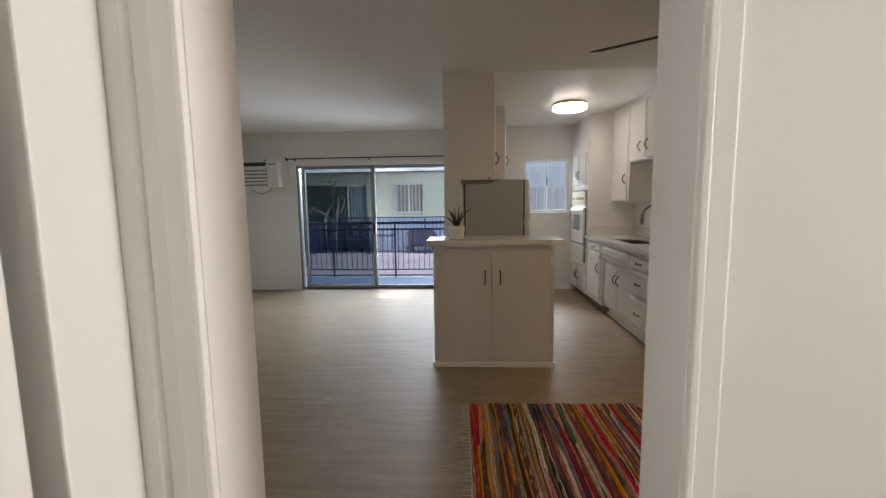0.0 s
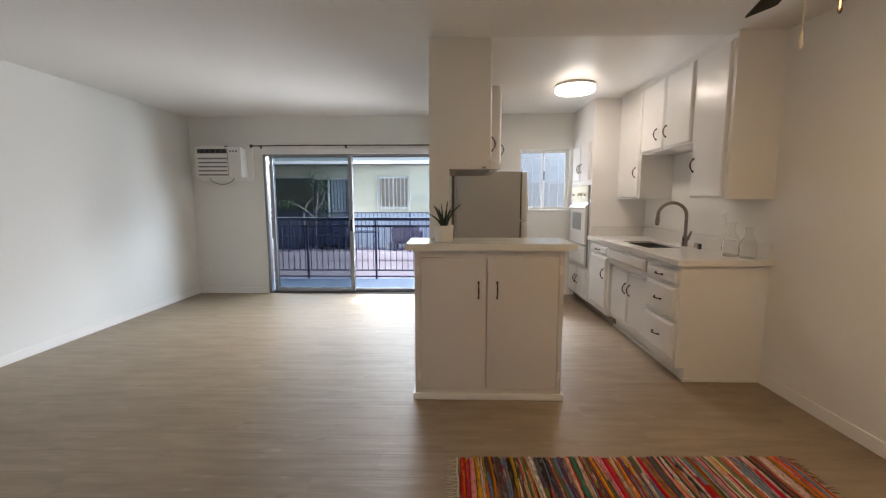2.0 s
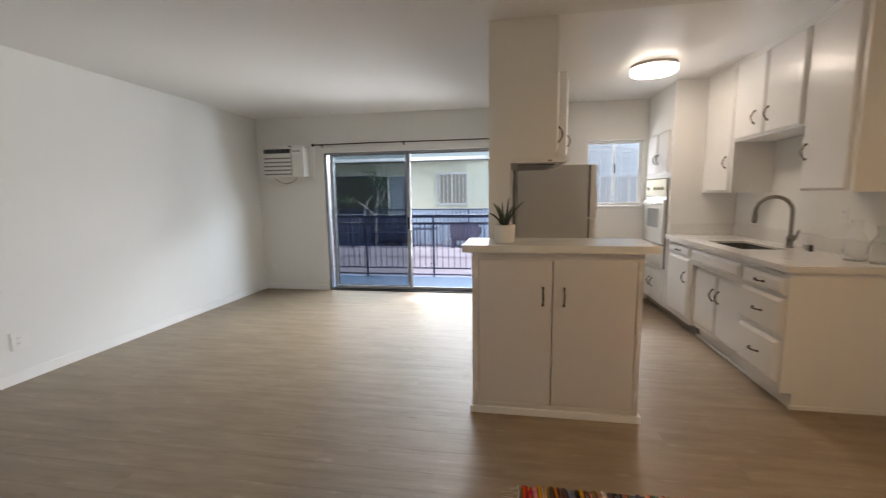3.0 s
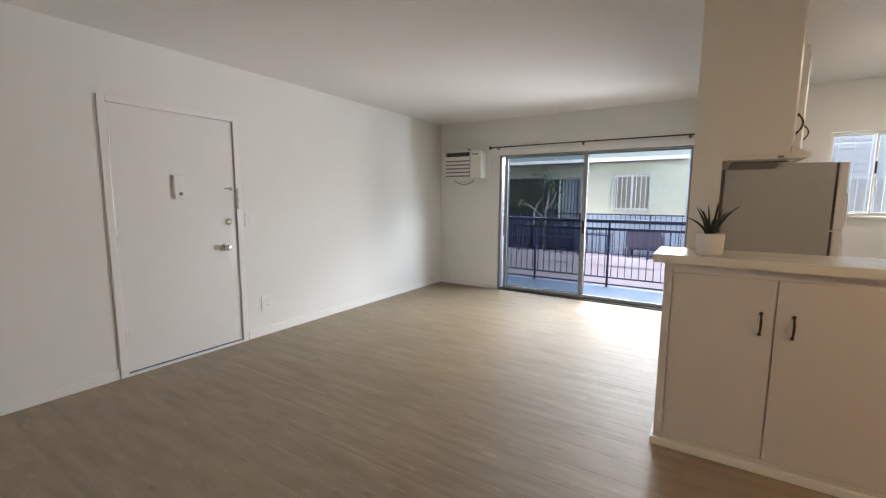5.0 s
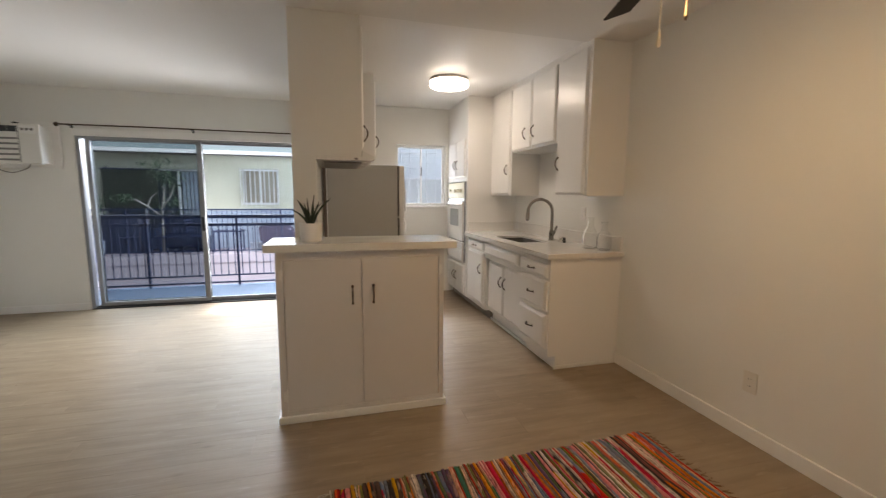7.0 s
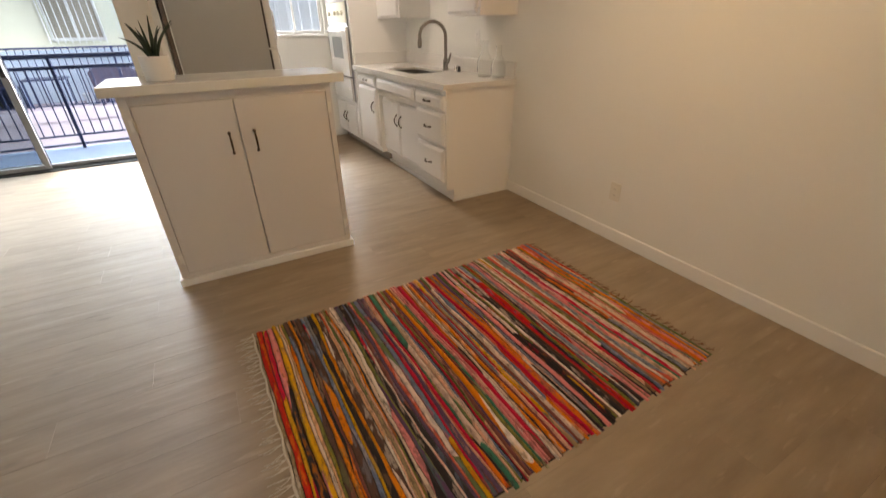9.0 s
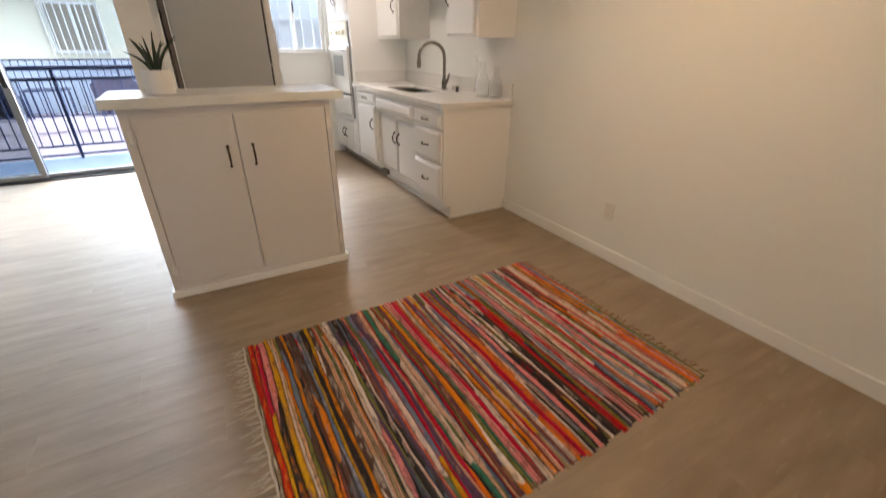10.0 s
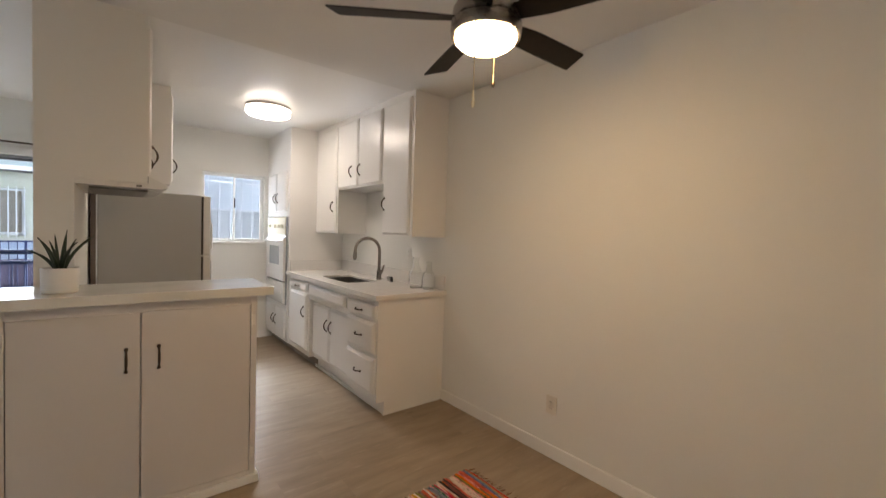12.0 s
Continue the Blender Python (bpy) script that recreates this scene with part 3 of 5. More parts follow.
wall_plate("light_switch", "+x", WEST, 3.120, 1.165, 0.115, 0.125, "white light switch beside the entry door", "light switch", "switch")
wall_plate("power_outlet", "+x", WEST, 3.255, 0.325, 0.125, 0.140, "white power outlet low on the living room wall", "outlet", "outlet")
wall_plate("power_outlet", "-x", EAST, 2.488, 0.337, 0.078, 0.120, "ivory power outlet low on the dining wall", "outlet", "outlet")
wall_plate("power_outlet", "-x", EAST, 4.16, 1.21, 0.075, 0.118, "white power outlet above the kitchen counter", "outlet", "outlet")
wall_plate("power_outlet", "-y", NORTH, -3.62, 0.33, 0.075, 0.118, "white power outlet under the air conditioner", "outlet", "outlet")

# ---------------------------------------------------------------- patio sliding door
slider = thing("door_2", ((SL_X0 + SL_X1) / 2, NORTH, 0), "aluminium sliding glass patio door with insect screen", "sliding door", "", "structure")
YF = NORTH + 0.02
bm = bmesh.new()
box(bm, SL_X0, SL_X0 + 0.035, YF, YF + 0.10, 0, SL_H)
box(bm, SL_X1 - 0.035, SL_X1, YF, YF + 0.10, 0, SL_H)
box(bm, SL_X0 + 0.035, SL_X1 - 0.035, YF, YF + 0.10, SL_H - 0.020, SL_H)
part("outer_frame", bm, M_ALU, slider)
bm = bmesh.new()
box(bm, SL_X0 + 0.035, SL_X1 - 0.035, YF - 0.02, YF + 0.12, 0, 0.014)
for dy in (0.015, 0.05, 0.085):
    box(bm, SL_X0 + 0.035, SL_X1 - 0.035, YF + dy, YF + dy + 0.006, 0.014, 0.026)
part("track", bm, M_ALUDK, slider, "dark aluminium bottom track")


def sash(x0, x1, y0, y1, z0, z1, w, mat, name, parent, foot=None):
    bm = bmesh.new()
    foot = foot or w
    box(bm, x0, x0 + w, y0, y1, z0, z1, 0.003)
    box(bm, x1 - w, x1, y0, y1, z0, z1, 0.003)
    box(bm, x0 + w, x1 - w, y0, y1, z0, z0 + foot, 0.003)
    box(bm, x0 + w, x1 - w, y0, y1, z1 - min(w, 0.022), z1, 0.003)
    return part(name, bm, mat, parent)


MID = -1.50
s1 = sash(MID - 0.035, SL_X1 - 0.03, YF + 0.055, YF + 0.085, 0.026, SL_H - 0.020, 0.036, M_ALU, "fixed_sash", slider)
g = part("pane", B(MID - 0.002, SL_X1 - 0.064, YF + 0.068, YF + 0.072, 0.06, SL_H - 0.040), M_GLASS, s1)
g.visible_shadow = False
s2 = sash(SL_X0 + 0.085, MID + 0.035, YF + 0.015, YF + 0.045, 0.026, SL_H - 0.020, 0.044, M_ALU, "sliding_sash", slider)
g = part("pane", B(SL_X0 + 0.125, MID - 0.005, YF + 0.028, YF + 0.032, 0.075, SL_H - 0.040), M_GLASS, s2)
g.visible_shadow = False
part("pull_handle", B(MID - 0.006, MID + 0.034, YF - 0.026, YF + 0.016, 0.915, 1.085, 0.006), M_BLACK, s2, "black plastic pull handle")
s3 = sash(SL_X0 + 0.075, MID + 0.03, YF + 0.09, YF + 0.105, 0.026, SL_H - 0.020, 0.045, M_ALUDK, "screen_frame", slider)
bm = bmesh.new()
bm.faces.new([bm.verts.new((x, YF + 0.097, z)) for x, z in ((SL_X0 + 0.118, 0.07), (MID - 0.013, 0.07), (MID - 0.013, SL_H - 0.040), (SL_X0 + 0.118, SL_H - 0.040))])
part("screen", bm, M_SCREEN, s3, "dark woven insect screen")
part("head_trim", B(SL_X0 - 0.01, SL_X1 + 0.01, NORTH - 0.02, NORTH, SL_H + 0.004, SL_H + 0.075, 0.003), M_TRIM, slider, "white painted head board")

rod = thing("curtain_rod", (-1.5, NORTH, 2.12), "thin dark bronze curtain rod above the patio door", "curtain rod")
RY = NORTH - 0.075
part("rod", tube([(-2.83, RY, 2.118), (-2.0, RY, 2.122), (COL_X0 + 0.0 - 0.004, RY, 2.118)], 0.0085, 10), M_BRONZE, rod)
part("finial", lathe([(0.006, -0.026), (0.020, -0.016), (0.024, 0), (0.018, 0.016), (0.006, 0.022)], (-2.845, RY, 2.118), 14), M_BRONZE, rod, "", True)
for x in (-2.74, -1.53, -0.32):
    bm = tube([(x, NORTH, 2.112), (x, RY + 0.01, 2.108), (x, RY, 2.108)], 0.005, 8)
    box(bm, x - 0.012, x + 0.012, NORTH - 0.004, NORTH, 2.075, 2.135)
    part("bracket", bm, M_ALUDK, rod)

# ---------------------------------------------------------------- air conditioner
ac = thing("air_conditioner", (-3.25, NORTH, 1.66), "white through-wall air conditioner with louvred front", "air conditioner")
AX0, AX1, AZ0, AZ1, AY = -3.565, -2.920, 1.670, 2.085, 6.235
part("body", B(AX0 + 0.012, AX1 - 0.012, AY + 0.03, NORTH, AZ0 + 0.012, AZ1 - 0.012, 0.006), M_PLASTIC, ac)
front = part("front_panel", B(AX0, AX1, AY, AY + 0.03, AZ0, AZ1, 0.010), M_PLASTIC, ac)
part("vent_top", B(AX0 + 0.045, AX1 - 0.195, AY - 0.003, AY + 0.001, AZ1 - 0.085, AZ1 - 0.025), M_BLACK, front, "black air outlet slot")
for k in range(5):
    x = AX0 + 0.07 + k * 0.075
    part("vane", B(x, x + 0.005, AY - 0.006, AY - 0.003, AZ1 - 0.083, AZ1 - 0.027), M_GREYSLOT, front)
for k in range(5):
    z = AZ0 + 0.032 + k * 0.055
    part("louvre", B(AX0 + 0.045, AX1 - 0.195, AY - 0.004, AY + 0.001, z, z + 0.020), M_GREYSLOT, front)
part("grille_edge", B(AX1 - 0.188, AX1 - 0.180, AY - 0.004, AY + 0.001, AZ0 + 0.02, AZ1 - 0.02), M_GREYSLOT, front)
part("control_panel", B(AX1 - 0.175, AX1 - 0.03, AY - 0.004, AY + 0.001, AZ1 - 0.10, AZ1 - 0.02), M_PLATE, front)
for k in range(3):
    part("button", B(AX1 - 0.155 + k * 0.04, AX1 - 0.13 + k * 0.04, AY - 0.007, AY - 0.004, AZ1 - 0.07, AZ1 - 0.045), M_GREYSLOT, front)
bm = bmesh.new()
for x0, x1, z0, z1 in ((AX0 - 0.04, AX0 + 0.012, AZ0 - 0.03, AZ1 + 0.05), (AX1 - 0.012, AX1 + 0.065, AZ0 - 0.03, AZ1 + 0.05), (AX0 + 0.012, AX1 - 0.012, AZ1 - 0.012, AZ1 + 0.05), (AX0 + 0.012, AX1 - 0.012, AZ0 - 0.03, AZ0 + 0.012)):
    box(bm, x0, x1, NORTH - 0.03, NORTH, z0, z1, 0.003)
part("wall_frame", bm, M_TRIM, ac, "white painted wooden surround")
bm = tube([(-3.255 + 0.17 * math.sin(u * 3.1 - 1.55), AY + 0.10, AZ0 - 0.09 + 0.095 * abs(u - 0.5) ** 1.3 * 2.4) for u in [i / 14 for i in range(15)]], 0.0055, 6)
part("power_cord", bm, M_GREYSLOT, ac, "grey power cord hanging in a loop")
part("top_clip", B(-3.175, -3.145, AY + 0.05, AY + 0.1, AZ1 - 0.012, AZ1 + 0.022), M_BLACK, ac)

# ---------------------------------------------------------------- island cabinet
island = thing("island_cabinet", (0.22, 3.5, 0), "white painted two-door peninsula cabinet on a plinth", "cabinet")
IX0, IX1, IY0, IY1 = -0.275, 0.718, 3.312, 3.712
bm = B(IX0, IX1, IY0 + 0.004, IY1, 0.06, 1.035)
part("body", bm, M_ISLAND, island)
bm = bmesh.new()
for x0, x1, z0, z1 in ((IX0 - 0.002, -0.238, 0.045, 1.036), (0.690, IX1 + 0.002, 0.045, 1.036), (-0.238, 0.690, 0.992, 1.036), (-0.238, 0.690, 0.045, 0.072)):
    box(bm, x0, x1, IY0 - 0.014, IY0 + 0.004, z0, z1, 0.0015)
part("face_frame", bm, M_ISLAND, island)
bm = bmesh.new()
box(bm, IX0 - 0.018, IX1 + 0.02, IY0 - 0.030, IY0 + 0.004, 0, 0.045, 0.006)
box(bm, IX0 - 0.018, IX0, IY0 + 0.004, IY1, 0, 0.045, 0.006)
box(bm, IX1, IX1 + 0.02, IY0 + 0.004, IY1, 0, 0.045, 0.006)
part("plinth", bm, M_TRIM, island, "white skirting round the cabinet foot")
for x0, x1, hx in ((-0.236, 0.205, 0.152), (0.209, 0.688, 0.277)):
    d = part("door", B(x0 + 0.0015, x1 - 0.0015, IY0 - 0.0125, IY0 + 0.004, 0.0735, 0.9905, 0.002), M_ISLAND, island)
    part("handle", bow_pull("-y", IY0 - 0.0125, hx, 0.770, "z", 0.105), M_BRONZE, d, "dark bronze bow handle", True)
    hg = -0.252 if x0 < 0 else 0.703
    for z in (0.17, 0.905):
        bm = tube([(hg + (0.012 if x0 < 0 else -0.012), IY0 - 0.017, z - 0.035), (hg + (0.012 if x0 < 0 else -0.012), IY0 - 0.017, z + 0.035)], 0.005, 8)
        box(bm, hg - 0.008, hg + 0.008, IY0 - 0.0165, IY0 - 0.014, z - 0.028, z + 0.028)
        part("hinge", bm, M_PLASTIC, d, "painted-over small hinge")
top = thing("island_worktop", (0.23, 3.5, 1.04), "white laminate worktop on the peninsula cabinet", "worktop")
part("slab", B(-0.329, 0.789, 3.268, COL_Y - 0.003, 1.040, 1.0835, 0.003), M_TOP, top)
bm = bmesh.new()
box(bm, -0.335, 0.795, 3.262, 3.268, 1.040, 1.085, 0.002)
box(bm, -0.335, -0.329, 3.268, COL_Y - 0.003, 1.040, 1.085, 0.002)
box(bm, 0.789, 0.795, 3.268, COL_Y - 0.003, 1.040, 1.085, 0.002)
part("edge_band", bm, M_TOP, top, "white laminate edge band")

# ---------------------------------------------------------------- plant
pot = thing("potted_plant", (-0.082, 3.440, 1.0837), "small aloe in a white ceramic pot", "plant")
PX, PY, PZ = -0.082, 3.440, 1.0837
part("pot", lathe([(0.058, 0.0), (0.063, 0.004), (0.067, 0.110), (0.065, 0.113), (0.061, 0.111), (0.060, 0.098), (0.02, 0.097)], (PX, PY, PZ), 32), M_POT, pot, "white ceramic pot", True)
part("soil", lathe([(0.059, 0.097), (0.05, 0.102), (0.02, 0.105)], (PX, PY, PZ), 20), M_SOIL, pot, "dark soil")
rng = random.Random(4)
for k in range(12):
    a = k * 2.399 + rng.uniform(-0.35, 0.35)
    lean = 0.12 + 0.78 * (k / 11) ** 1.0 + rng.uniform(-0.08, 0.08)
    ln = rng.uniform(0.13, 0.215) * (1.0 if k % 4 else 1.1)
    pts, rad = [], []
    for i in range(8):
        u = i / 7
        th = lean * (0.55 + 0.6 * u)
        pts.append((PX + math.cos(a) * (0.012 + ln * u * math.sin(th)), PY + math.sin(a) * (0.012 + ln * u * math.sin(th)), PZ + 0.100 + ln * u * math.cos(th)))
        rad.append(0.0085 * (1 - u) ** 0.7 + 0.0008)
    bm = tube(pts, rad, 7)
    part("leaf", bm, M_ALOE, pot, "", True)

# ---------------------------------------------------------------- hood and upper cabinets over the range
hood_cab = thing("wall_cabinet", (0.1, 4.1, 1.66), "white wall cabinet above the range hood", "cabinet", "wall cabinets")
part("body", B(COL_X1, 0.250, COL_Y, 4.62, 1.628, KCEIL), M_WALL, hood_cab, "")
for y0, y1 in ((COL_Y + 0.03, 4.155), (4.175, 4.60)):
    d = part("door", raised_panel("+x", 0.250, y0, y1, 1.68, KCEIL - 0.06, 0.02), M_CAB, hood_cab)
    part("handle", bow_pull("+x", 0.270, y0 + 0.05 if y0 < 4 else y0 + 0.035, 1.79), M_BRONZE, d, "dark bronze bow handle", True)
hood = thing("range_hood", (0.1, 4.1, 1.6), "white under-cabinet range hood with sloping lip", "range hood")
bm = bmesh.new()
prof = [(COL_X1, 1.600), (0.315, 1.600), (0.345, 1.611), (0.345, 1.622), (0.254, 1.668), (0.254, 1.627), (COL_X1, 1.627)]
ends = [[bm.verts.new((x, y, z)) for x, z in prof] for y in (COL_Y + 0.004, 4.62)]
bm.faces.new(ends[0])
bm.faces.new(ends[1])
for k in range(7):
    bm.faces.new((ends[0][k], ends[0][(k + 1) % 7], ends[1][(k + 1) % 7], ends[1][k]))
part("canopy", bm, M_FDOOR, hood)
part("filter", B(0.0, 0.26, 3.85, 4.50, 1.590, 1.5975), M_GREYSLOT, hood, "grey mesh grease filter")
part("switch", B(0.20, 0.225, COL_Y - 0.002, COL_Y + 0.004, 1.604, 1.616), M_GREYSLOT, hood)

# ---------------------------------------------------------------- refrigerator
fr = thing("refrigerator", (0.35, 5.4, 0), "white top-freezer refrigerator with grey textured sides", "refrigerator")
part("body", B(0.005, 0.700, 5.05, 5.79, 0.02, 1.668, 0.006), M_FRIDGE, fr)
part("gasket", B(0.700, 0.716, 5.062, 5.78, 0.05, 1.66), M_GASKET_GAP, fr, "dark rubber door seal")
for z0, z1, nm in ((0.05, 1.135, "door"), (1.150, 1.665, "freezer_door")):
    d = part(nm, B(0.716, 0.772, 5.050, 5.79, z0, z1, 0.008), M_FDOOR, fr, "white enamelled door")
    zz = (0.75, 1.11) if nm == "door" else (1.18, 1.45)
    part("handle", tube([(0.772, 5.085, zz[0]), (0.786, 5.085, zz[0] + 0.03), (0.786, 5.085, zz[1] - 0.03), (0.772, 5.085, zz[1])], 0.007, 8), M_FDOOR, d, "", True)
part("hinge_cover", B(0.69, 0.78, 5.06, 5.11, 1.1355, 1.1495), M_FDOOR, fr)
for x in (0.06, 0.64):
    for y in (5.1, 5.74):
        part("foot", lathe([(0.02, 0), (0.02, 0.02)], (x, y, 0), 12), M_BLACK, fr)
# dark brown strip set in the gap between wall and refrigerator
filler = tagged(new("gap_strip", link_mesh("gap_strip", B(-0.036, -0.004, 5.02, 5.047, 0, 1.64, 0.002), M_STRIP)), "dark brown strip in the gap beside the refrigerator", "panel")
over = thing("wall_cabinet", (0.25, 5.4, 1.72), "white deep wall cabinet above the refrigerator", "cabinet", "wall cabinets")
part("body", B(COL_X1, 0.470, 5.05, 5.80, 1.74, KCEIL), M_CAB, over)
for y0, y1, hy in ((5.07, 5.415, 5.38), (5.435, 5.78, 5.47)):
    d = part("door", raised_panel("+x", 0.470, y0, y1, 1.76, KCEIL - 0.06, 0.02), M_CAB, over)
    part("handle", bow_pull("+x", 0.490, y0 + 0.03 if y0 < 5.2 else hy, 1.90), M_BRONZE, d, "dark bronze bow handle", True)

# ---------------------------------------------------------------- right-hand base cabinets
FX0, TOE, BY0, BY1 = 1.655, 1.725, 3.607, 5.62


def base_unit(y0, y1, label, x_front=FX0, toe=M_CAB, high=0.888):
    t = thing("base_cabinet", (1.97, (y0 + y1) / 2, 0), label, "cabinet", "base cabinets")
    part("body", B(x_front, EAST, y0, y1, 0.105, high), M_CAB, t)
    part("toe_kick", B(max(TOE, x_front + 0.05), EAST, y0, y1, 0.0, 0.105), toe, t)
    return t


def front_of(t, name, y0, y1, z0, z1, x=FX0, pull=None, along="z", slope=0.022):
    d = part(name, raised_panel("-x", x, y0, y1, z0, z1, 0.030, slope), M_CAB, t)
    if pull:
        part("handle", bow_pull("-x", x - 0.030, pull[0], pull[1], along), M_BRONZE, d, "dark bronze bow handle", True)
    return d


u = base_unit(BY0, 4.115, "white base cabinet with three drawers")
for z0, z1 in ((0.735, 0.842), (0.470, 0.712), (0.165, 0.440)):
    front_of(u, "drawer", 3.628, 4.085, z0, z1, FX0, (3.86, (z0 + z1) / 2), "y")
part("cutting_board_slot", B(FX0 - 0.012, FX0, 3.66, 4.05, 0.858, 0.876, 0.003), M_CAB, u, "pull-out board edge")
part("base_strip", B(TOE - 0.014, EAST - 0.02, BY0 - 0.010, BY0, 0, 0.028, 0.003), M_TRIM, u, "white base strip")
# the shade of the gap is laid on as a dark strip
part("board_gap_shade", B(FX0 - 0.003, FX0, 3.64, 4.07, 0.8775, 0.886), M_GASKET_GAP, u, "dark strip in place of the shaded gap above the pull-out board")
u = base_unit(4.115, 4.985, "white sink cabinet with two doors under a wide panel", FX0 + 0.05, M_CAB, 0.715)
part("apron", B(FX0, FX0 + 0.05, 4.115, 4.985, 0.70, 0.888), M_CAB, u)
front_of(u, "sink_panel", 4.135, 4.965, 0.745, 0.850)
front_of(u, "door", 4.135, 4.540, 0.150, 0.672, FX0 + 0.05, (4.500, 0.50))
front_of(u, "door", 4.556, 4.965, 0.150, 0.672, FX0 + 0.05, (4.600, 0.50))
part("base_strip", B(TOE - 0.0, TOE + 0.012, 4.115, 4.985, 0, 0.028, 0.003), M_TRIM, u, "white base strip")
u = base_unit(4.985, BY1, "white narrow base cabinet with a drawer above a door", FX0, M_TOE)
front_of(u, "drawer", 5.015, 5.50, 0.765, 0.855, FX0, (5.26, 0.81), "y", 0.018)
front_of(u, "door", 5.015, 5.50, 0.160, 0.742, FX0, (5.075, 0.56))

# counter with a sink cut-out
SX0, SX1, SY0, SY1 = 1.765, 2.085, 4.37, 4.98
CX0, CZ0, CZ1 = 1.615, 0.890, 0.930
bm = bmesh.new()
CZM = 0.912
box(bm, CX0, SX0, 3.578, BY1, CZM, CZ1, 0.003)
box(bm, SX1, EAST, 3.578, BY1, CZM, CZ1)
box(bm, SX0, SX1, 3.578, SY0, CZM, CZ1)
box(bm, SX0, SX1, SY1, BY1, CZM, CZ1)
box(bm, CX0, CX0 + 0.03, 3.578, BY1, CZ0, CZM)
box(bm, CX0 + 0.03, EAST, 3.578, 3.606, CZ0, CZM)
ctr = tagged(new("kitchen_worktop", link_mesh("kitchen_worktop", bm, M_QUARTZ)), "white speckled quartz counter with a sink cut-out", "worktop")
bs = thing("backsplash", (EAST, 4.6, CZ1), "low white quartz upstand along the counter", "backsplash")
part("upstand", B(EAST - 0.02, EAST, 3.60, BY1, CZ1, 1.045, 0.002), M_QUARTZ, bs)
part("side_upstand", B(1.66, EAST - 0.02, BY1 - 0.02, BY1, CZ1, 1.045, 0.002), M_QUARTZ, bs)

sink = thing("sink", (1.93, 4.67, 0.72), "undermount stainless steel sink bowl", "sink")
bm = bmesh.new()
rows = []
for ins, z in ((-0.012, CZM - 0.001), (0.003, CZM - 0.001), (0.008, 0.80), (0.030, 0.735), (0.13, 0.728)):
    cr = 0.05 if ins < 0.1 else 0.02
    ring = []
    for cx, cy, a0 in ((SX1 - ins - cr, SY1 - ins - cr, 0), (SX0 + ins + cr, SY1 - ins - cr, 90), (SX0 + ins + cr, SY0 + ins + cr, 180), (SX1 - ins - cr, SY0 + ins + cr, 270)):
        for k in range(5):
            a = radians(a0 + 22.5 * k)
            ring.append(bm.verts.new((cx + cr * math.cos(a), cy + cr * math.sin(a), z)))
    rows.append(ring)
for p, q in zip(rows, rows[1:]):
    for k in range(20):
        bm.faces.new((p[k], p[(k + 1) % 20], q[(k + 1) % 20], q[k]))
bm.faces.new(rows[-1])
part("bowl", bm, M_STEEL, sink, "", True)
part("drain", lathe([(0.045, 0.729), (0.04, 0.731), (0.02, 0.7305)], (1.93, 4.67, 0), 20), M_CHROME, sink)

fx, fy = 2.165, 4.50
fau = thing("faucet", (fx, fy, CZ1), "dark brushed steel gooseneck pull-down faucet", "faucet")
part("base", lathe([(0.030, 0), (0.030, 0.008), (0.024, 0.014), (0.024, 0.075), (0.027, 0.080), (0.020, 0.100)], (fx, fy, CZ1), 24), M_FAUCET, fau, "", True)
pts = [(fx, fy, CZ1 + 0.095), (fx, fy, CZ1 + 0.285)]
for k in range(1, 15):
    a = math.pi * k / 14 * 1.04
    pts.append((fx - 0.115 + 0.115 * math.cos(a), fy + 0.036 - 0.036 * math.cos(a), CZ1 + 0.285 + 0.122 * math.sin(a)))
part("neck", tube(pts, 0.0150, 14), M_FAUCET, fau, "", True)
ex, ey, ez = pts[-1]
head_part = part("spray_head", tube([(ex, ey, ez + 0.004), (ex - 0.002, ey, ez - 0.03), (ex - 0.004, ey, ez - 0.065)], [0.018, 0.0205, 0.019], 14), M_FAUCET, fau, "", True)
part("nozzle", lathe([(0.014, 0), (0.0145, -0.008), (0.010, -0.010)], (ex - 0.004, ey, ez - 0.065), 14), M_BLACK, head_part)
part("lever", tube([(fx, fy - 0.02, CZ1 + 0.06), (fx, fy - 0.05, CZ1 + 0.075), (fx + 0.004, fy - 0.075, CZ1 + 0.125), (fx + 0.006, fy - 0.085, CZ1 + 0.15)], [0.016, 0.013, 0.009, 0.0075], 12), M_FAUCET, fau, "", True)
soap = thing("air_gap_cap", (2.18, 4.33, CZ1), "small chrome counter cap behind the sink", "sink fitting")
part("cap", lathe([(0.022, 0), (0.022, 0.006), (0.018, 0.010), (0.018, 0.045), (0.012, 0.052)], (2.18, 4.335, CZ1), 20), M_CHROME, soap, "", True)
part("plug", lathe([(0.014, 0), (0.014, 0.042), (0.009, 0.05)], (2.175, 4.275, CZ1), 18), M_BLACK, soap, "black stopper", True)


def decanter(x, y, h, label, r=0.062):
    t = thing("glass_decanter", (x, y, CZ1), label, "bottle", "decanters on the counter")
    part("vessel", lathe([(r, 0.001), (r + 0.002, 0.006), (r, h * 0.42), (r * 0.78, h * 0.58), (r * 0.42, h * 0.70), (r * 0.36, h * 0.9), (r * 0.5, h)], (x, y, CZ1), 24, None, False), M_FROST, t, "", True)
    part("base", lathe([(r - 0.002, 0.001), (r - 0.002, 0.010)], (x, y, CZ1), 24), M_FROST, t)


decanter(2.155, 3.845, 0.265, "clear glass decanter on the counter")
decanter(2.205, 3.725, 0.235, "short clear glass decanter beside a taller one", 0.058)

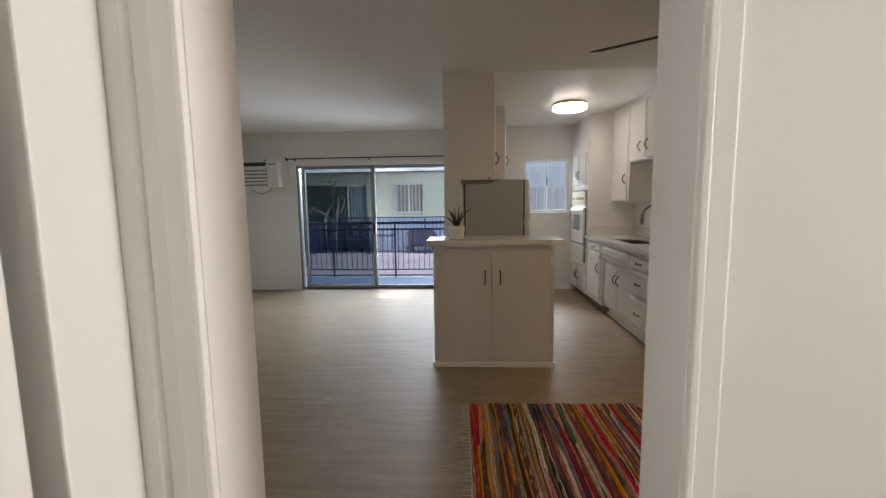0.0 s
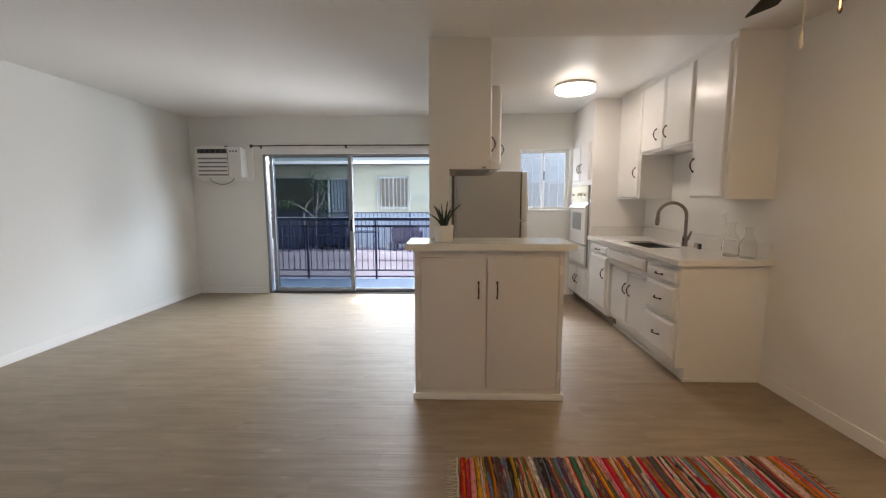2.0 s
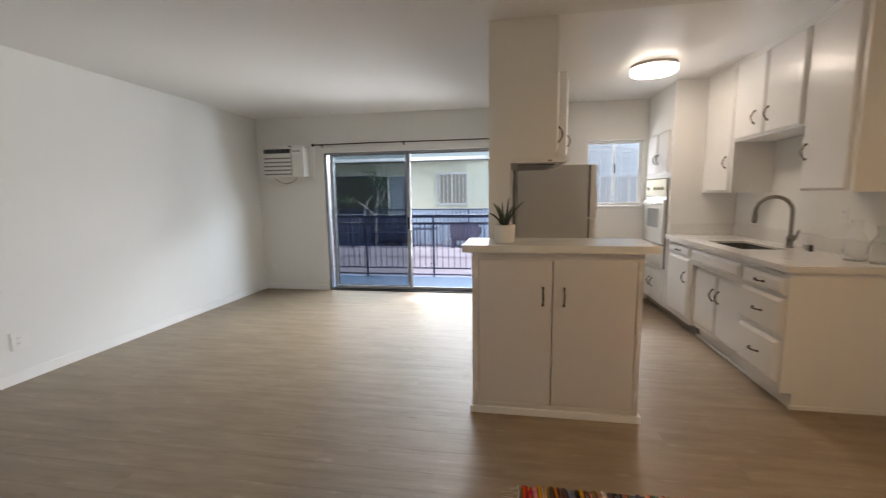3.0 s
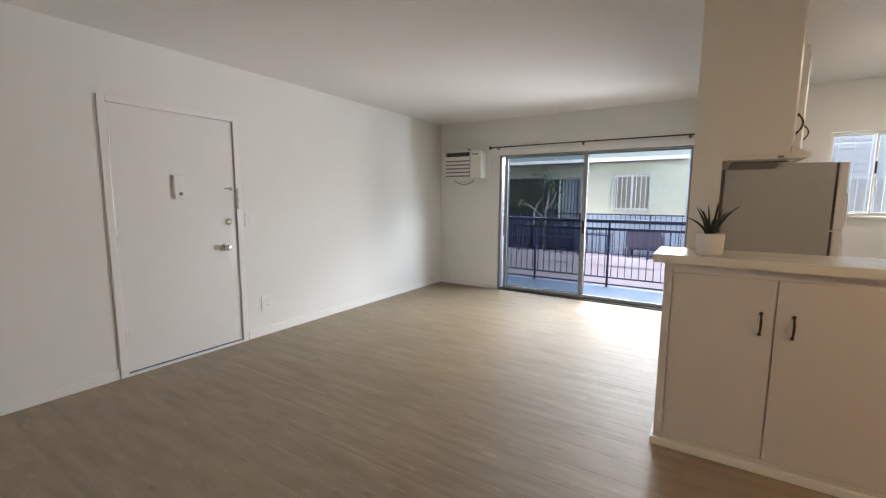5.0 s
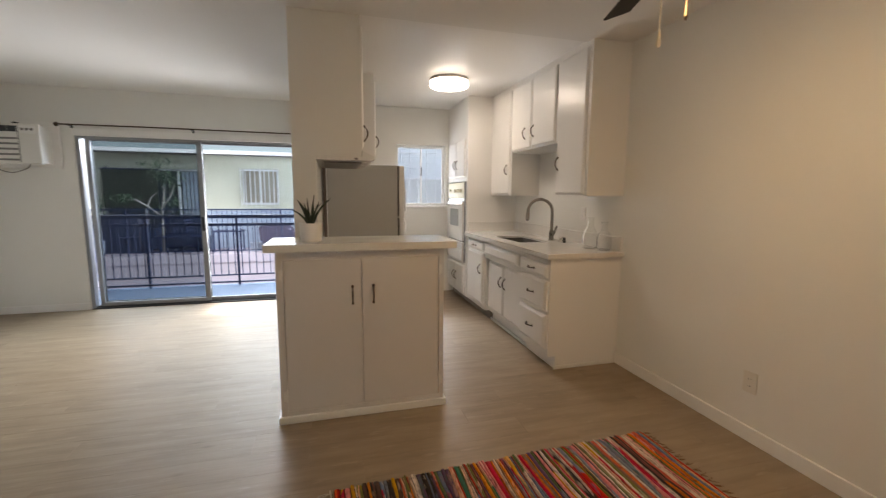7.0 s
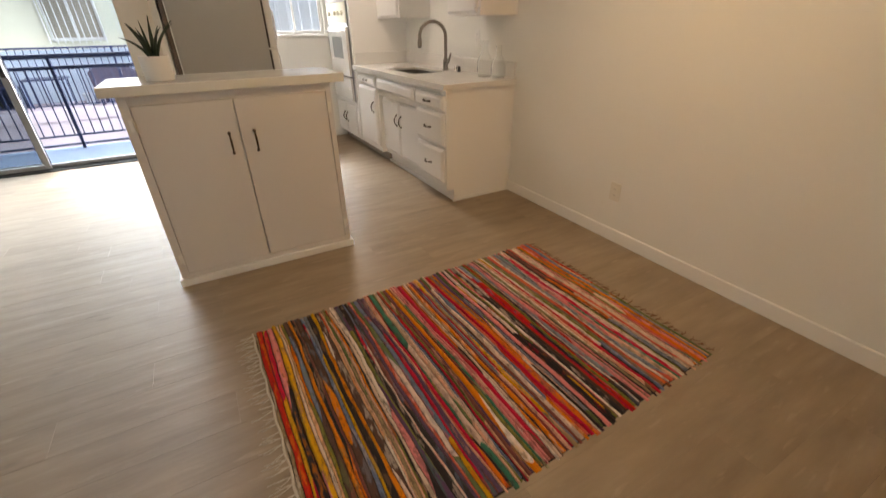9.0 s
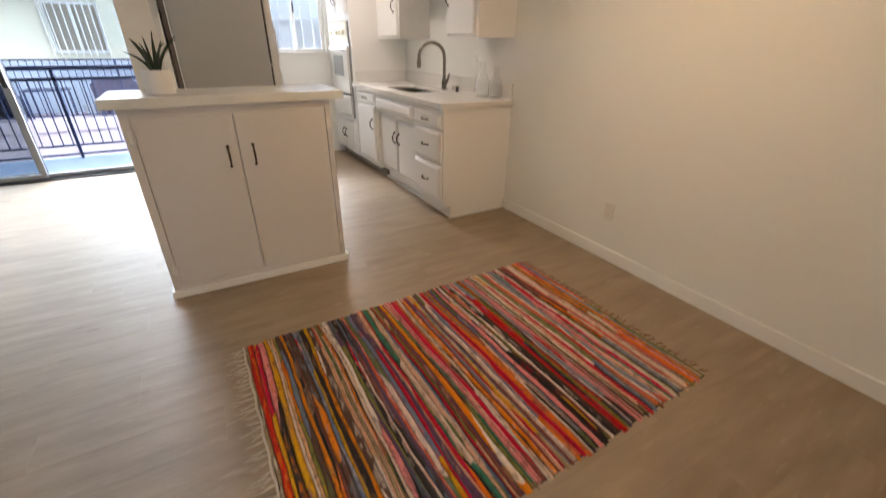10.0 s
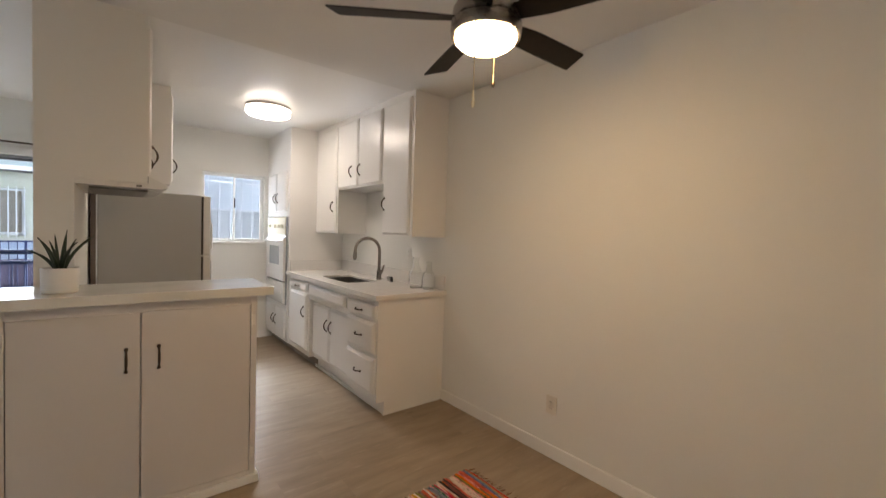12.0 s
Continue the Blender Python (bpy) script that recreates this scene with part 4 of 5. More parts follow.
# ---------------------------------------------------------------- wall cabinets on the right
UX = 1.955


def wall_unit(y0, y1, z0, doors, label):
    t = thing("wall_cabinet", (2.12, (y0 + y1) / 2, z0), label, "cabinet", "wall cabinets")
    part("body", B(UX, EAST, y0, y1, z0, KCEIL), M_CAB, t)
    for a0, a1, hy, hz in doors:
        d = part("door", raised_panel("-x", UX, a0, a1, z0 + 0.012, KCEIL - 0.055, 0.022, 0.016), M_CAB, t)
        part("handle", bow_pull("-x", UX - 0.022, hy, hz), M_BRONZE, d, "dark bronze bow handle", True)
    return t


t = wall_unit(3.63, 4.100, 1.372, [(3.668, 4.075, 4.035, 1.645)], "tall white single-door wall cabinet")
part("corner_stile", B(UX - 0.004, UX + 0.02, 3.628, 3.650, 1.372, KCEIL), M_CAB, t)
wall_unit(4.100, 5.030, 1.828, [(4.125, 4.555, 4.510, 1.99), (4.575, 5.005, 4.690, 1.99)], "short white two-door wall cabinet over the sink")
wall_unit(5.030, BY1, 1.372, [(5.055, 5.50, 5.115, 1.655)], "white single-door wall cabinet beside the oven tower")

# ---------------------------------------------------------------- oven tower
TX = 1.645
tower = thing("oven_cabinet", (1.97, 6.04, 0), "tall white oven cabinet with doors above and below", "cabinet")
for nm, y0, y1, z0, z1 in (("side_panel", BY1, 5.680, 0.105, KCEIL), ("side_panel", 6.390, NORTH, 0.105, KCEIL), ("upper_box", 5.680, 6.390, 1.545, KCEIL), ("lower_box", 5.680, 6.390, 0.105, 0.526)):
    part(nm, B(TX, EAST, y0, y1, z0, z1), M_CAB, tower)
part("toe_kick", B(TOE, EAST, BY1, NORTH, 0, 0.105), M_TOE, tower, "toe kick with the recess shade in its colour")
for y0, y1, hy in ((5.700, 6.030, 5.990), (6.045, 6.375, 6.085)):
    d = part("door", raised_panel("-x", TX, y0, y1, 1.60, 2.06, 0.022, 0.016), M_CAB, tower)
    part("handle", bow_pull("-x", TX - 0.022, hy, 1.76), M_BRONZE, d, "dark bronze bow handle", True)
    d = part("door", raised_panel("-x", TX, y0, y1, 0.14, 0.49, 0.022, 0.016), M_CAB, tower)
    part("handle", bow_pull("-x", TX - 0.022, hy, 0.32), M_BRONZE, d, "dark bronze bow handle", True)
oven = thing("wall_oven", (1.9, 6.04, 0.54), "white built-in wall oven with a cream control panel", "oven")
part("case", B(TX + 0.004, 2.20, 5.684, 6.386, 0.534, 1.531), M_BLACK, oven, "dark oven case")
for y in (5.672, 6.376):
    part("side_trim", B(TX - 0.016, TX - 0.001, y, y + 0.022, 0.530, 1.54, 0.003), M_ALU, oven, "brushed metal side trim")
pan = part("control_panel", B(TX - 0.022, TX + 0.004, 5.694, 6.376, 1.335, 1.535, 0.004), M_CREAM, oven, "cream enamel control panel")
for y in (5.80, 5.93, 6.06, 6.27):
    bm = lathe([(0.022, 0), (0.018, 0.018), (0.012, 0.02)], (0, 0, 0), 16)
    bmesh.ops.transform(bm, matrix=Matrix.Translation((TX - 0.022, y, 1.43)) @ pose(0, 0, 0, 0, -90, 0), verts=bm.verts)
    part("knob", bm, M_CREAM, pan, "", True)
part("vent_gap", B(TX - 0.010, TX + 0.004, 5.694, 6.376, 1.300, 1.333), M_BLACK, oven, "black vent gap")
d = part("door", B(TX - 0.040, TX + 0.003, 5.697, 6.373, 0.800, 1.297, 0.008), M_FDOOR, oven, "white enamelled oven door")
part("window", B(TX - 0.0425, TX - 0.0398, 5.85, 6.22, 0.98, 1.20, 0.001), M_OVENGLASS, d, "grey oven window")
part("handle", tube([(TX - 0.04, 5.76, 1.255), (TX - 0.075, 5.78, 1.255), (TX - 0.075, 6.29, 1.255), (TX - 0.04, 6.31, 1.255)], 0.010, 10), M_FDOOR, d, "", True)
part("gap", B(TX - 0.010, TX + 0.004, 5.694, 6.376, 0.785, 0.799), M_BLACK, oven)
d = part("broiler_door", B(TX - 0.036, TX + 0.003, 5.697, 6.373, 0.540, 0.783, 0.008), M_FDOOR, oven, "white enamelled drawer front")

# ---------------------------------------------------------------- kitchen window
win = thing("window_1", ((KW_X0 + KW_X1) / 2, NORTH, KW_Z0), "white aluminium sliding kitchen window", "window", "", "structure")
KY = NORTH + 0.05
bm = bmesh.new()
for x0, x1, z0, z1 in ((KW_X0, KW_X0 + 0.022, KW_Z0, KW_Z1), (KW_X1 - 0.022, KW_X1, KW_Z0, KW_Z1), (KW_X0 + 0.022, KW_X1 - 0.022, KW_Z1 - 0.022, KW_Z1), (KW_X0 + 0.022, KW_X1 - 0.022, KW_Z0, KW_Z0 + 0.022)):
    box(bm, x0, x1, KY, KY + 0.07, z0, z1)
part("window_frame", bm, M_PALEPAINT, win)
kmid = 1.265
for x0, x1, y in ((KW_X0 + 0.022, kmid + 0.015, KY + 0.04), (kmid - 0.015, KW_X1 - 0.022, KY + 0.015)):
    s = sash(x0, x1, y, y + 0.02, KW_Z0 + 0.022, KW_Z1 - 0.022, 0.017, M_PALEPAINT, "sash", win)
    g = part("pane", B(x0 + 0.015, x1 - 0.015, y + 0.008, y + 0.012, KW_Z0 + 0.037, KW_Z1 - 0.037), M_GLASS, s)
    g.visible_shadow = False
part("catch", B(kmid - 0.008, kmid + 0.008, KY + 0.005, KY + 0.015, 1.64, 1.76, 0.002), M_BLACK, win, "small black window catch")
part("window_sill", B(KW_X0 - 0.02, KW_X1 + 0.02, NORTH - 0.022, NORTH + 0.05, KW_Z0 - 0.025, KW_Z0, 0.004), M_TRIM, win, "white painted sill")
grille = thing("window_grille", (1.25, NORTH + 0.2, KW_Z0), "pale blue-grey steel security bars outside the kitchen window", "window bars")
for k in range(7):
    x = KW_X0 - 0.03 + k * 0.125
    part("bar", tube([(x, NORTH + 0.19, KW_Z0 - 0.06), (x, NORTH + 0.19, KW_Z1 + 0.06)], 0.0032, 6), M_GRILLE, grille)
for z in (KW_Z0 - 0.03, KW_Z1 - 0.10):
    part("rail", B(KW_X0 - 0.08, KW_X1 + 0.1, NORTH + 0.183, NORTH + 0.197, z, z + 0.012), M_GRILLE, grille)
for x in (KW_X0 - 0.08, KW_X1 + 0.088):
    part("stay", B(x, x + 0.012, NORTH + 0.14, NORTH + 0.20, KW_Z0 - 0.03, KW_Z0 - 0.018), M_GRILLE, grille)

# ---------------------------------------------------------------- lamps
LX, LY = 1.235, 5.03
lamp = thing("ceiling_light", (LX, LY, KCEIL), "lit round drum flush ceiling light with nickel bands", "ceiling light")
part("diffuser", lathe([(0.02, -0.082), (0.14, -0.081), (0.186, -0.076), (0.197, -0.066)], (LX, LY, KCEIL), 48), M_DRUM, lamp, "glowing white diffuser", True)
part("diffuser_side", lathe([(0.197, -0.066), (0.197, -0.026)], (LX, LY, KCEIL), 48, None, False), M_DRUMSIDE, lamp, "thick glowing rim of the diffuser", True)
for z in (-0.053,):
    part("band", lathe([(0.1972, z - 0.0035), (0.1985, z - 0.0025), (0.1985, z + 0.0025), (0.1972, z + 0.0035)], (LX, LY, KCEIL), 48, None, False), M_NICKEL, lamp, "thin nickel band")
part("ceiling_plate", lathe([(0.19, -0.027), (0.1985, -0.027), (0.1990, -0.024), (0.1990, 0.0)], (LX, LY, KCEIL), 48), M_NICKEL, lamp, "nickel ceiling ring")

QX, QY = 1.240, 2.117
fan = thing("ceiling_fan", (QX, QY, CEIL), "five-blade ceiling fan with lit bowl and nickel motor", "ceiling fan")
part("canopy", lathe([(0.018, -0.078), (0.032, -0.076), (0.044, -0.066), (0.046, -0.058), (0.060, -0.052), (0.064, -0.040), (0.074, -0.034), (0.079, -0.018), (0.086, -0.014), (0.086, 0.0)], (QX, QY, CEIL), 32), M_NICKEL, fan, "", True)
part("downrod", lathe([(0.011, -0.21), (0.011, -0.06)], (QX, QY, CEIL), 14), M_BLACK, fan, "", True)
FZC = CEIL - 0.088
part("motor_housing", lathe([(0.02, -0.105), (0.055, -0.110), (0.115, -0.135), (0.132, -0.165), (0.134, -0.208)], (QX, QY, FZC), 40), M_NICKEL, fan, "brushed nickel motor housing", True)
part("seam", lathe([(0.128, -0.214), (0.128, -0.208)], (QX, QY, FZC), 40), M_BLACK, fan)
part("light_ring", lathe([(0.136, -0.268), (0.139, -0.255), (0.139, -0.222), (0.133, -0.214)], (QX, QY, FZC), 40), M_NICKEL, fan, "brushed nickel light ring", True)
part("bowl", lathe([(0.01, -0.318), (0.06, -0.314), (0.098, -0.300), (0.118, -0.282), (0.122, -0.268)], (QX, QY, FZC), 40), M_BULB, fan, "glowing warm white glass bowl", True)
for k in range(5):
    a = radians(72 * k + (3 if k == 3 else 0))
    ca, sa = math.cos(a), math.sin(a)
    bm = bmesh.new()
    rows = []
    for u in (0.0, 0.08, 0.17, 0.27, 0.4, 0.55, 0.7, 0.85, 0.94, 0.975, 0.993, 1.0):
        r = 0.10 + 0.495 * u
        w = 0.034 + 0.018 * min(1, u / 0.3) + 0.008 * u
        w -= {0.993: 0.001, 1.0: 0.004}.get(u, 0.0)
        tilt = radians(16 - 2 * u)
        ring = []
        for s, h in ((-1, 0.003), (1, 0.003), (1, -0.003), (-1, -0.003)):
            lat = s * w
            rr = r + 0.014 * s * u ** 4
            zz = FZC - 0.197 - math.sin(tilt) * s * w + h + 0.004 * u
            ring.append(bm.verts.new((QX + ca * rr - sa * lat * math.cos(tilt), QY + sa * rr + ca * lat * math.cos(tilt), zz)))
        rows.append(ring)
    for p, q in zip(rows, rows[1:]):
        for m in range(4):
            bm.faces.new((p[m], p[(m + 1) % 4], q[(m + 1) % 4], q[m]))
    bm.faces.new(rows[0])
    bm.faces.new(rows[-1])
    bl = part("blade", bm, M_BLADE, fan, "espresso brown wooden blade")
for ox, oy, z1, nm in ((-0.110, -0.060, 1.895, "brass"), (0.105, 0.055, 2.050, "dark")):
    bm = bmesh.new()
    z = FZC - 0.262
    px, py = QX + ox, QY + oy
    tube([(px, py, z), (px, py, z1)], 0.0028, 6, bm)
    ch = part("pull_chain", bm, M_BRASS if nm == "brass" else M_BRONZE, fan)
    part("fob", lathe([(0.002, 0.030), (0.0045, 0.024), (0.005, 0.0), (0.0075, -0.006), (0.0075, -0.016), (0.003, -0.026)], (px, py, z1), 14), M_BRASS if nm == "brass" else M_BRONZE, ch, "", True)

# ---------------------------------------------------------------- rag rug
rug = thing("rag_rug", (0.9, 2.05, 0), "multicoloured striped rag rug with cotton fringes", "rug")
RC = [Vector((0.010, 2.640, 0)), Vector((1.757, 2.690, 0)), Vector((1.787, 1.447, 0)), Vector((0.035, 1.400, 0))]


def on_rug(u, v):
    return (RC[0] * (1 - u) + RC[1] * u) * (1 - v) + (RC[3] * (1 - u) + RC[2] * u) * v


rng = random.Random(11)
cuts = [0.0]
while cuts[-1] < 1:
    cuts.append(cuts[-1] + rng.choice((0.004, 0.005, 0.006, 0.007, 0.009, 0.011, 0.014)))
cuts = [c / cuts[-1] for c in cuts]
NL = 36


def wob(c, v):
    """The shared wandering seam between two strips."""
    if c in (0.0, 1.0):
        return c + 0.0015 * math.sin(v * 23)
    return c + 0.0085 * noise.noise((c * 22, v * 3.0, 1.7)) + 0.0030 * noise.noise((c * 90, v * 14, 4.2))


for a, c in zip(cuts, cuts[1:]):
    bm = bmesh.new()
    e0, e1 = rng.uniform(-0.009, 0.005), rng.uniform(-0.006, 0.012)
    hgt = rng.uniform(0.005, 0.0125)
    rows = []
    for i in range(NL + 1):
        v = i / NL
        vv = e0 + (1 + e1 - e0) * v
        ua, uc = wob(a, v), wob(c, v)
        puff = hgt * (1 + 0.25 * noise.noise((a * 77, v * 30, 0.3))) * (0.55 if i in (0, NL) else 1)
        ring = []
        for s, h in ((0.06, 0.001), (0.15, 0.6), (0.32, 0.95), (0.68, 0.95), (0.85, 0.6), (0.94, 0.001)):
            p = on_rug(ua + (uc - ua) * s, vv)
            ring.append(bm.verts.new((p.x, p.y, max(0.0005, puff * h))))
        rows.append(ring)
    for p, q in zip(rows, rows[1:]):
        for m in range(5):
            bm.faces.new((p[m], p[m + 1], q[m + 1], q[m]))
    bm.faces.new(rows[0])
    bm.faces.new(rows[-1])
    part("strip", bm, M_RUG, rug, "", True)
bm = bmesh.new()
ring = [bm.verts.new(on_rug(u, v) + Vector((0, 0, 0.0006))) for u, v in ((0, 0), (1, 0), (1, 1), (0, 1))]
bm.faces.new(ring)
lowr = [bm.verts.new(v.co - Vector((0, 0, 0.0004))) for v in ring]
bm.faces.new(lowr)
for k in range(4):
    bm.faces.new((ring[k], ring[(k + 1) % 4], lowr[(k + 1) % 4], lowr[k]))
part("backing", bm, M_SOIL, rug, "dark warp backing")
bm = tube([on_rug(-0.004 + 0.002 * math.sin(i * 1.7), i / 30) + Vector((0, 0, 0.004)) for i in range(31)], 0.0045, 6)
part("edge_cord", bm, M_FRINGE, rug, "cream cotton edge cord", True)
for side, mat in ((0, M_FRINGE), (1, M_FRINGE2)):
    k = 0
    v = 0.015
    while v < 0.99:
        base = on_rug(-0.005 if side == 0 else 1.003, v)
        sg = -1 if side == 0 else 1
        bm = bmesh.new()
        for j in range(3):
            ln = rng.uniform(0.035, 0.085) if side == 0 else rng.uniform(0.02, 0.045)
            dv = rng.uniform(-0.022, 0.022)
            pts = [base + Vector((sg * ln * q, dv * q + 0.004 * math.sin(q * 5 + j), 0.003 - 0.0012 * q)) for q in (0, 0.35, 0.7, 1.0)]
            tube(pts, [0.0022, 0.0016, 0.0014, 0.001], 5, bm)
        part("tassel", bm, mat, rug, "")
        v += rng.uniform(0.02, 0.036)

# ---------------------------------------------------------------- outside: balcony
structure("balcony", B(WEST - 0.6, KW_X0 - 0.35, NORTH + 0.14, 7.83, -0.16, -0.035), M_SLAB, "blue-grey painted balcony deck", "balcony")
bal = thing("balcony_railing", (-1.9, 7.72, -0.035), "navy black iron balcony railing with thin pickets", "railing")
RYB, BX0, BX1 = 7.72, -4.3, 0.5
part("top_rail", B(BX0, BX1, RYB - 0.025, RYB + 0.025, 1.004, 1.058, 0.004), M_IRON, bal)
part("second_rail", B(BX0, BX1, RYB - 0.016, RYB + 0.016, 0.888, 0.928), M_IRON, bal)
part("bottom_rail", B(BX0, BX1, RYB - 0.014, RYB + 0.014, 0.118, 0.140), M_IRON, bal)
part("kick_rail", B(BX0, BX1, RYB - 0.016, RYB + 0.016, 0.008, 0.030), M_IRON, bal)
x = -3.80
while x < BX1:
    part("post", B(x - 0.016, x + 0.016, RYB - 0.016, RYB + 0.016, -0.035, 1.02), M_IRON, bal)
    x += 1.212
n = int((BX1 - BX0) / 0.101)
me_picket = None
for k in range(n):
    x = BX0 + 0.05 + k * 0.101
    if me_picket is None:
        ob = part("picket", B(x - 0.006, x + 0.006, RYB - 0.006, RYB + 0.006, 0.140, 0.895), M_IRON, bal)
        me_picket, first_x = ob.data, x
    else:
        ob = new("picket", me_picket)
        ob.parent = bal
        ob.location = (x - first_x, 0, 0)

# ---------------------------------------------------------------- outside: the building across the court
structure("ground", B(-120, 120, -60, 160, -3.4, -3.2), M_PAVE, "pale concrete courtyard ground", "ground")
FY, WY, FZ = 12.65, 14.0, -0.20
house = thing("apartment_building", (-2.5, 16, -3.2), "cream-yellow stucco apartment building across the courtyard", "building")
WX0, WX1 = -2.47, -1.49
VX0, VX1 = -5.95, -3.42
bm = bmesh.new()
for x0, x1, z0, z1 in ((-14, VX0, -3.2, 2.46), (VX0, VX1, 2.06, 2.46), (VX0, VX1, -3.2, FZ), (VX1, WX0, -3.2, 2.46), (WX0, WX1, -3.2, 1.06), (WX0, WX1, 2.10, 2.46), (WX1, 10, -3.2, 2.46)):
    box(bm, x0, x1, WY, WY + 0.25, z0, z1)
part("wall", bm, M_YELLOW, house)
part("roof", B(-14.3, 10.3, WY - 0.75, WY + 8, 2.470, 2.520), M_ROOF, house, "flat roof with wide eaves")
part("fascia", B(-14.3, 10.3, WY - 0.80, WY - 0.75, 2.44, 2.535), M_FASCIA, house, "white eaves fascia")
part("rear", B(-14, 10, WY + 7.7, WY + 8, -3.2, 2.46), M_YELLOW, house)
part("walkway", B(-14, 10, FY, WY, FZ - 0.22, FZ), M_PINK, house, "pink stucco walkway slab")
part("lower_wall", B(-14, 10, FY + 0.02, FY + 0.25, -3.2, FZ - 0.22), M_PINK, house, "pink stucco lower wall")
part("dado", B(VX1, 10, WY - 0.03, WY - 0.002, FZ, 0.90), M_WHITEBLUE, house, "blue-white painted lower wall")
w = part("window", B(WX0, WX1, WY + 0.16, WY + 0.18, 1.06, 2.10), M_CURTAIN, house, "window with closed beige blinds")
bm = bmesh.new()
for x0, x1, z0, z1 in ((WX0, WX0 + 0.04, 1.06, 2.10), (WX1 - 0.04, WX1, 1.06, 2.10), (WX0, WX1, 1.06, 1.10), (WX0, WX1, 2.06, 2.10), (-2.0, -1.96, 1.10, 2.06)):
    box(bm, x0, x1, WY + 0.08, WY + 0.13, z0, z1)
part("frame", bm, M_PALEPAINT, w)
for k in range(9):
    x = WX0 - 0.02 + k * (WX1 - WX0 + 0.04) / 8
    part("bar", B(x - 0.010, x + 0.010, WY - 0.06, WY - 0.035, 1.02, 2.14), M_PALEPAINT, w)
for z in (1.10, 2.04):
    part("rail", B(WX0 - 0.04, WX1 + 0.04, WY - 0.065, WY - 0.03, z, z + 0.03), M_PALEPAINT, w)
w = part("patio_window", B(VX0, VX1, WY + 0.20, WY + 0.22, FZ, 2.06), M_DARKGLASS, house, "dark glazed patio doors")
bm = bmesh.new()
for x in (VX0, -5.0, -4.15, VX1 - 0.05):
    box(bm, x, x + 0.05, WY + 0.10, WY + 0.16, FZ, 2.06)
box(bm, VX0, VX1, WY + 0.10, WY + 0.16, 2.01, 2.06)
part("frame", bm, M_PALEPAINT, w)
for k in range(6):
    x = -4.05 + k * 0.10
    part("blind_slat", B(x, x + 0.07, WY + 0.17, WY + 0.18, FZ + 0.05, 2.0), M_SIDING, w)

awn = thing("window_awning", (-5.1, 13.9, 1.5), "dark olive cloth shade hung before the patio doors", "awning")
part("cloth", B(-5.72, -4.46, 13.55, 13.60, 0.98, 2.00, 0.01), M_DARKSHADE, awn)
part("pole", tube([(-5.78, 13.57, 2.01), (-4.40, 13.57, 2.01)], 0.02, 8), M_IRON, awn)
for x in (-5.7, -4.48):
    part("arm", tube([(x, 13.57, 2.01), (x, 14.0, 2.15)], 0.012, 6), M_IRON, awn)

rail2 = thing("walkway_railing", (-3, FY, FZ), "blue-black iron railing along the opposite walkway", "railing")
part("top_rail", B(-14, 6, FY + 0.03, FY + 0.07, 0.955, 0.99), M_IRON, rail2)
part("bottom_rail", B(-14, 6, FY + 0.04, FY + 0.06, FZ + 0.08, FZ + 0.10), M_IRON, rail2)
first = None
for k in range(78):
    x = -8.5 + k * 0.12
    if first is None:
        first = part("picket", B(x - 0.007, x + 0.007, FY + 0.043, FY + 0.057, FZ + 0.10, 0.955), M_IRON, rail2)
    else:
        ob = new("picket", first.data)
        ob.parent = rail2
        ob.location = (k * 0.12, 0, 0)
for x in (-8.5, -6.7, -4.9, -3.1, -1.3, 0.5):
    part("post", B(x - 0.02, x + 0.02, FY + 0.03, FY + 0.07, FZ, 0.955), M_IRON, rail2)

lounge = thing("wicker_chair", (-1.45, 13.3, FZ), "dark plum wicker lounge chair on the walkway", "chair")
part("seat", B(-1.85, -1.05, 12.95, 13.65, FZ + 0.22, FZ + 0.38, 0.05), M_WICKER, lounge)
bm = bmesh.new()
prof = [(-0.42, 0.0), (0.42, 0.0), (0.44, 0.38), (0.30, 0.48), (0.0, 0.51), (-0.30, 0.48), (-0.44, 0.38)]
ends = [[bm.verts.new((-1.45 + px, y + pz * dy, FZ + 0.30 + pz)) for px, pz in prof] for y, dy in ((12.88, -0.12), (12.97, -0.12))]
for ed in ends:
    bm.faces.new(ed)
for k in range(7):
    bm.faces.new((ends[0][k], ends[0][(k + 1) % 7], ends[1][(k + 1) % 7], ends[1][k]))
part("backrest", bm, M_WICKER, lounge)
for x in (-1.90, -1.08):
    part("armrest", B(x, x + 0.09, 12.98, 13.6, FZ + 0.38, FZ + 0.58, 0.03), M_WICKER, lounge)
for x in (-1.82, -1.08):
    for y in (13.0, 13.6):
        part("leg", B(x - 0.03, x + 0.03, y - 0.03, y + 0.03, FZ, FZ + 0.22), M_WICKER, lounge)

tab = thing("patio_table", (-2.72, 13.3, FZ), "dark metal patio table with slim legs", "table")
part("tabletop", B(-3.10, -2.35, 13.0, 13.6, FZ + 0.55, FZ + 0.58, 0.008), M_IRON, tab)
for x in (-3.05, -2.40):
    for y in (13.05, 13.55):
        part("leg", tube([(x, y, FZ), (x, y, FZ + 0.55)], 0.014, 6), M_IRON, tab)


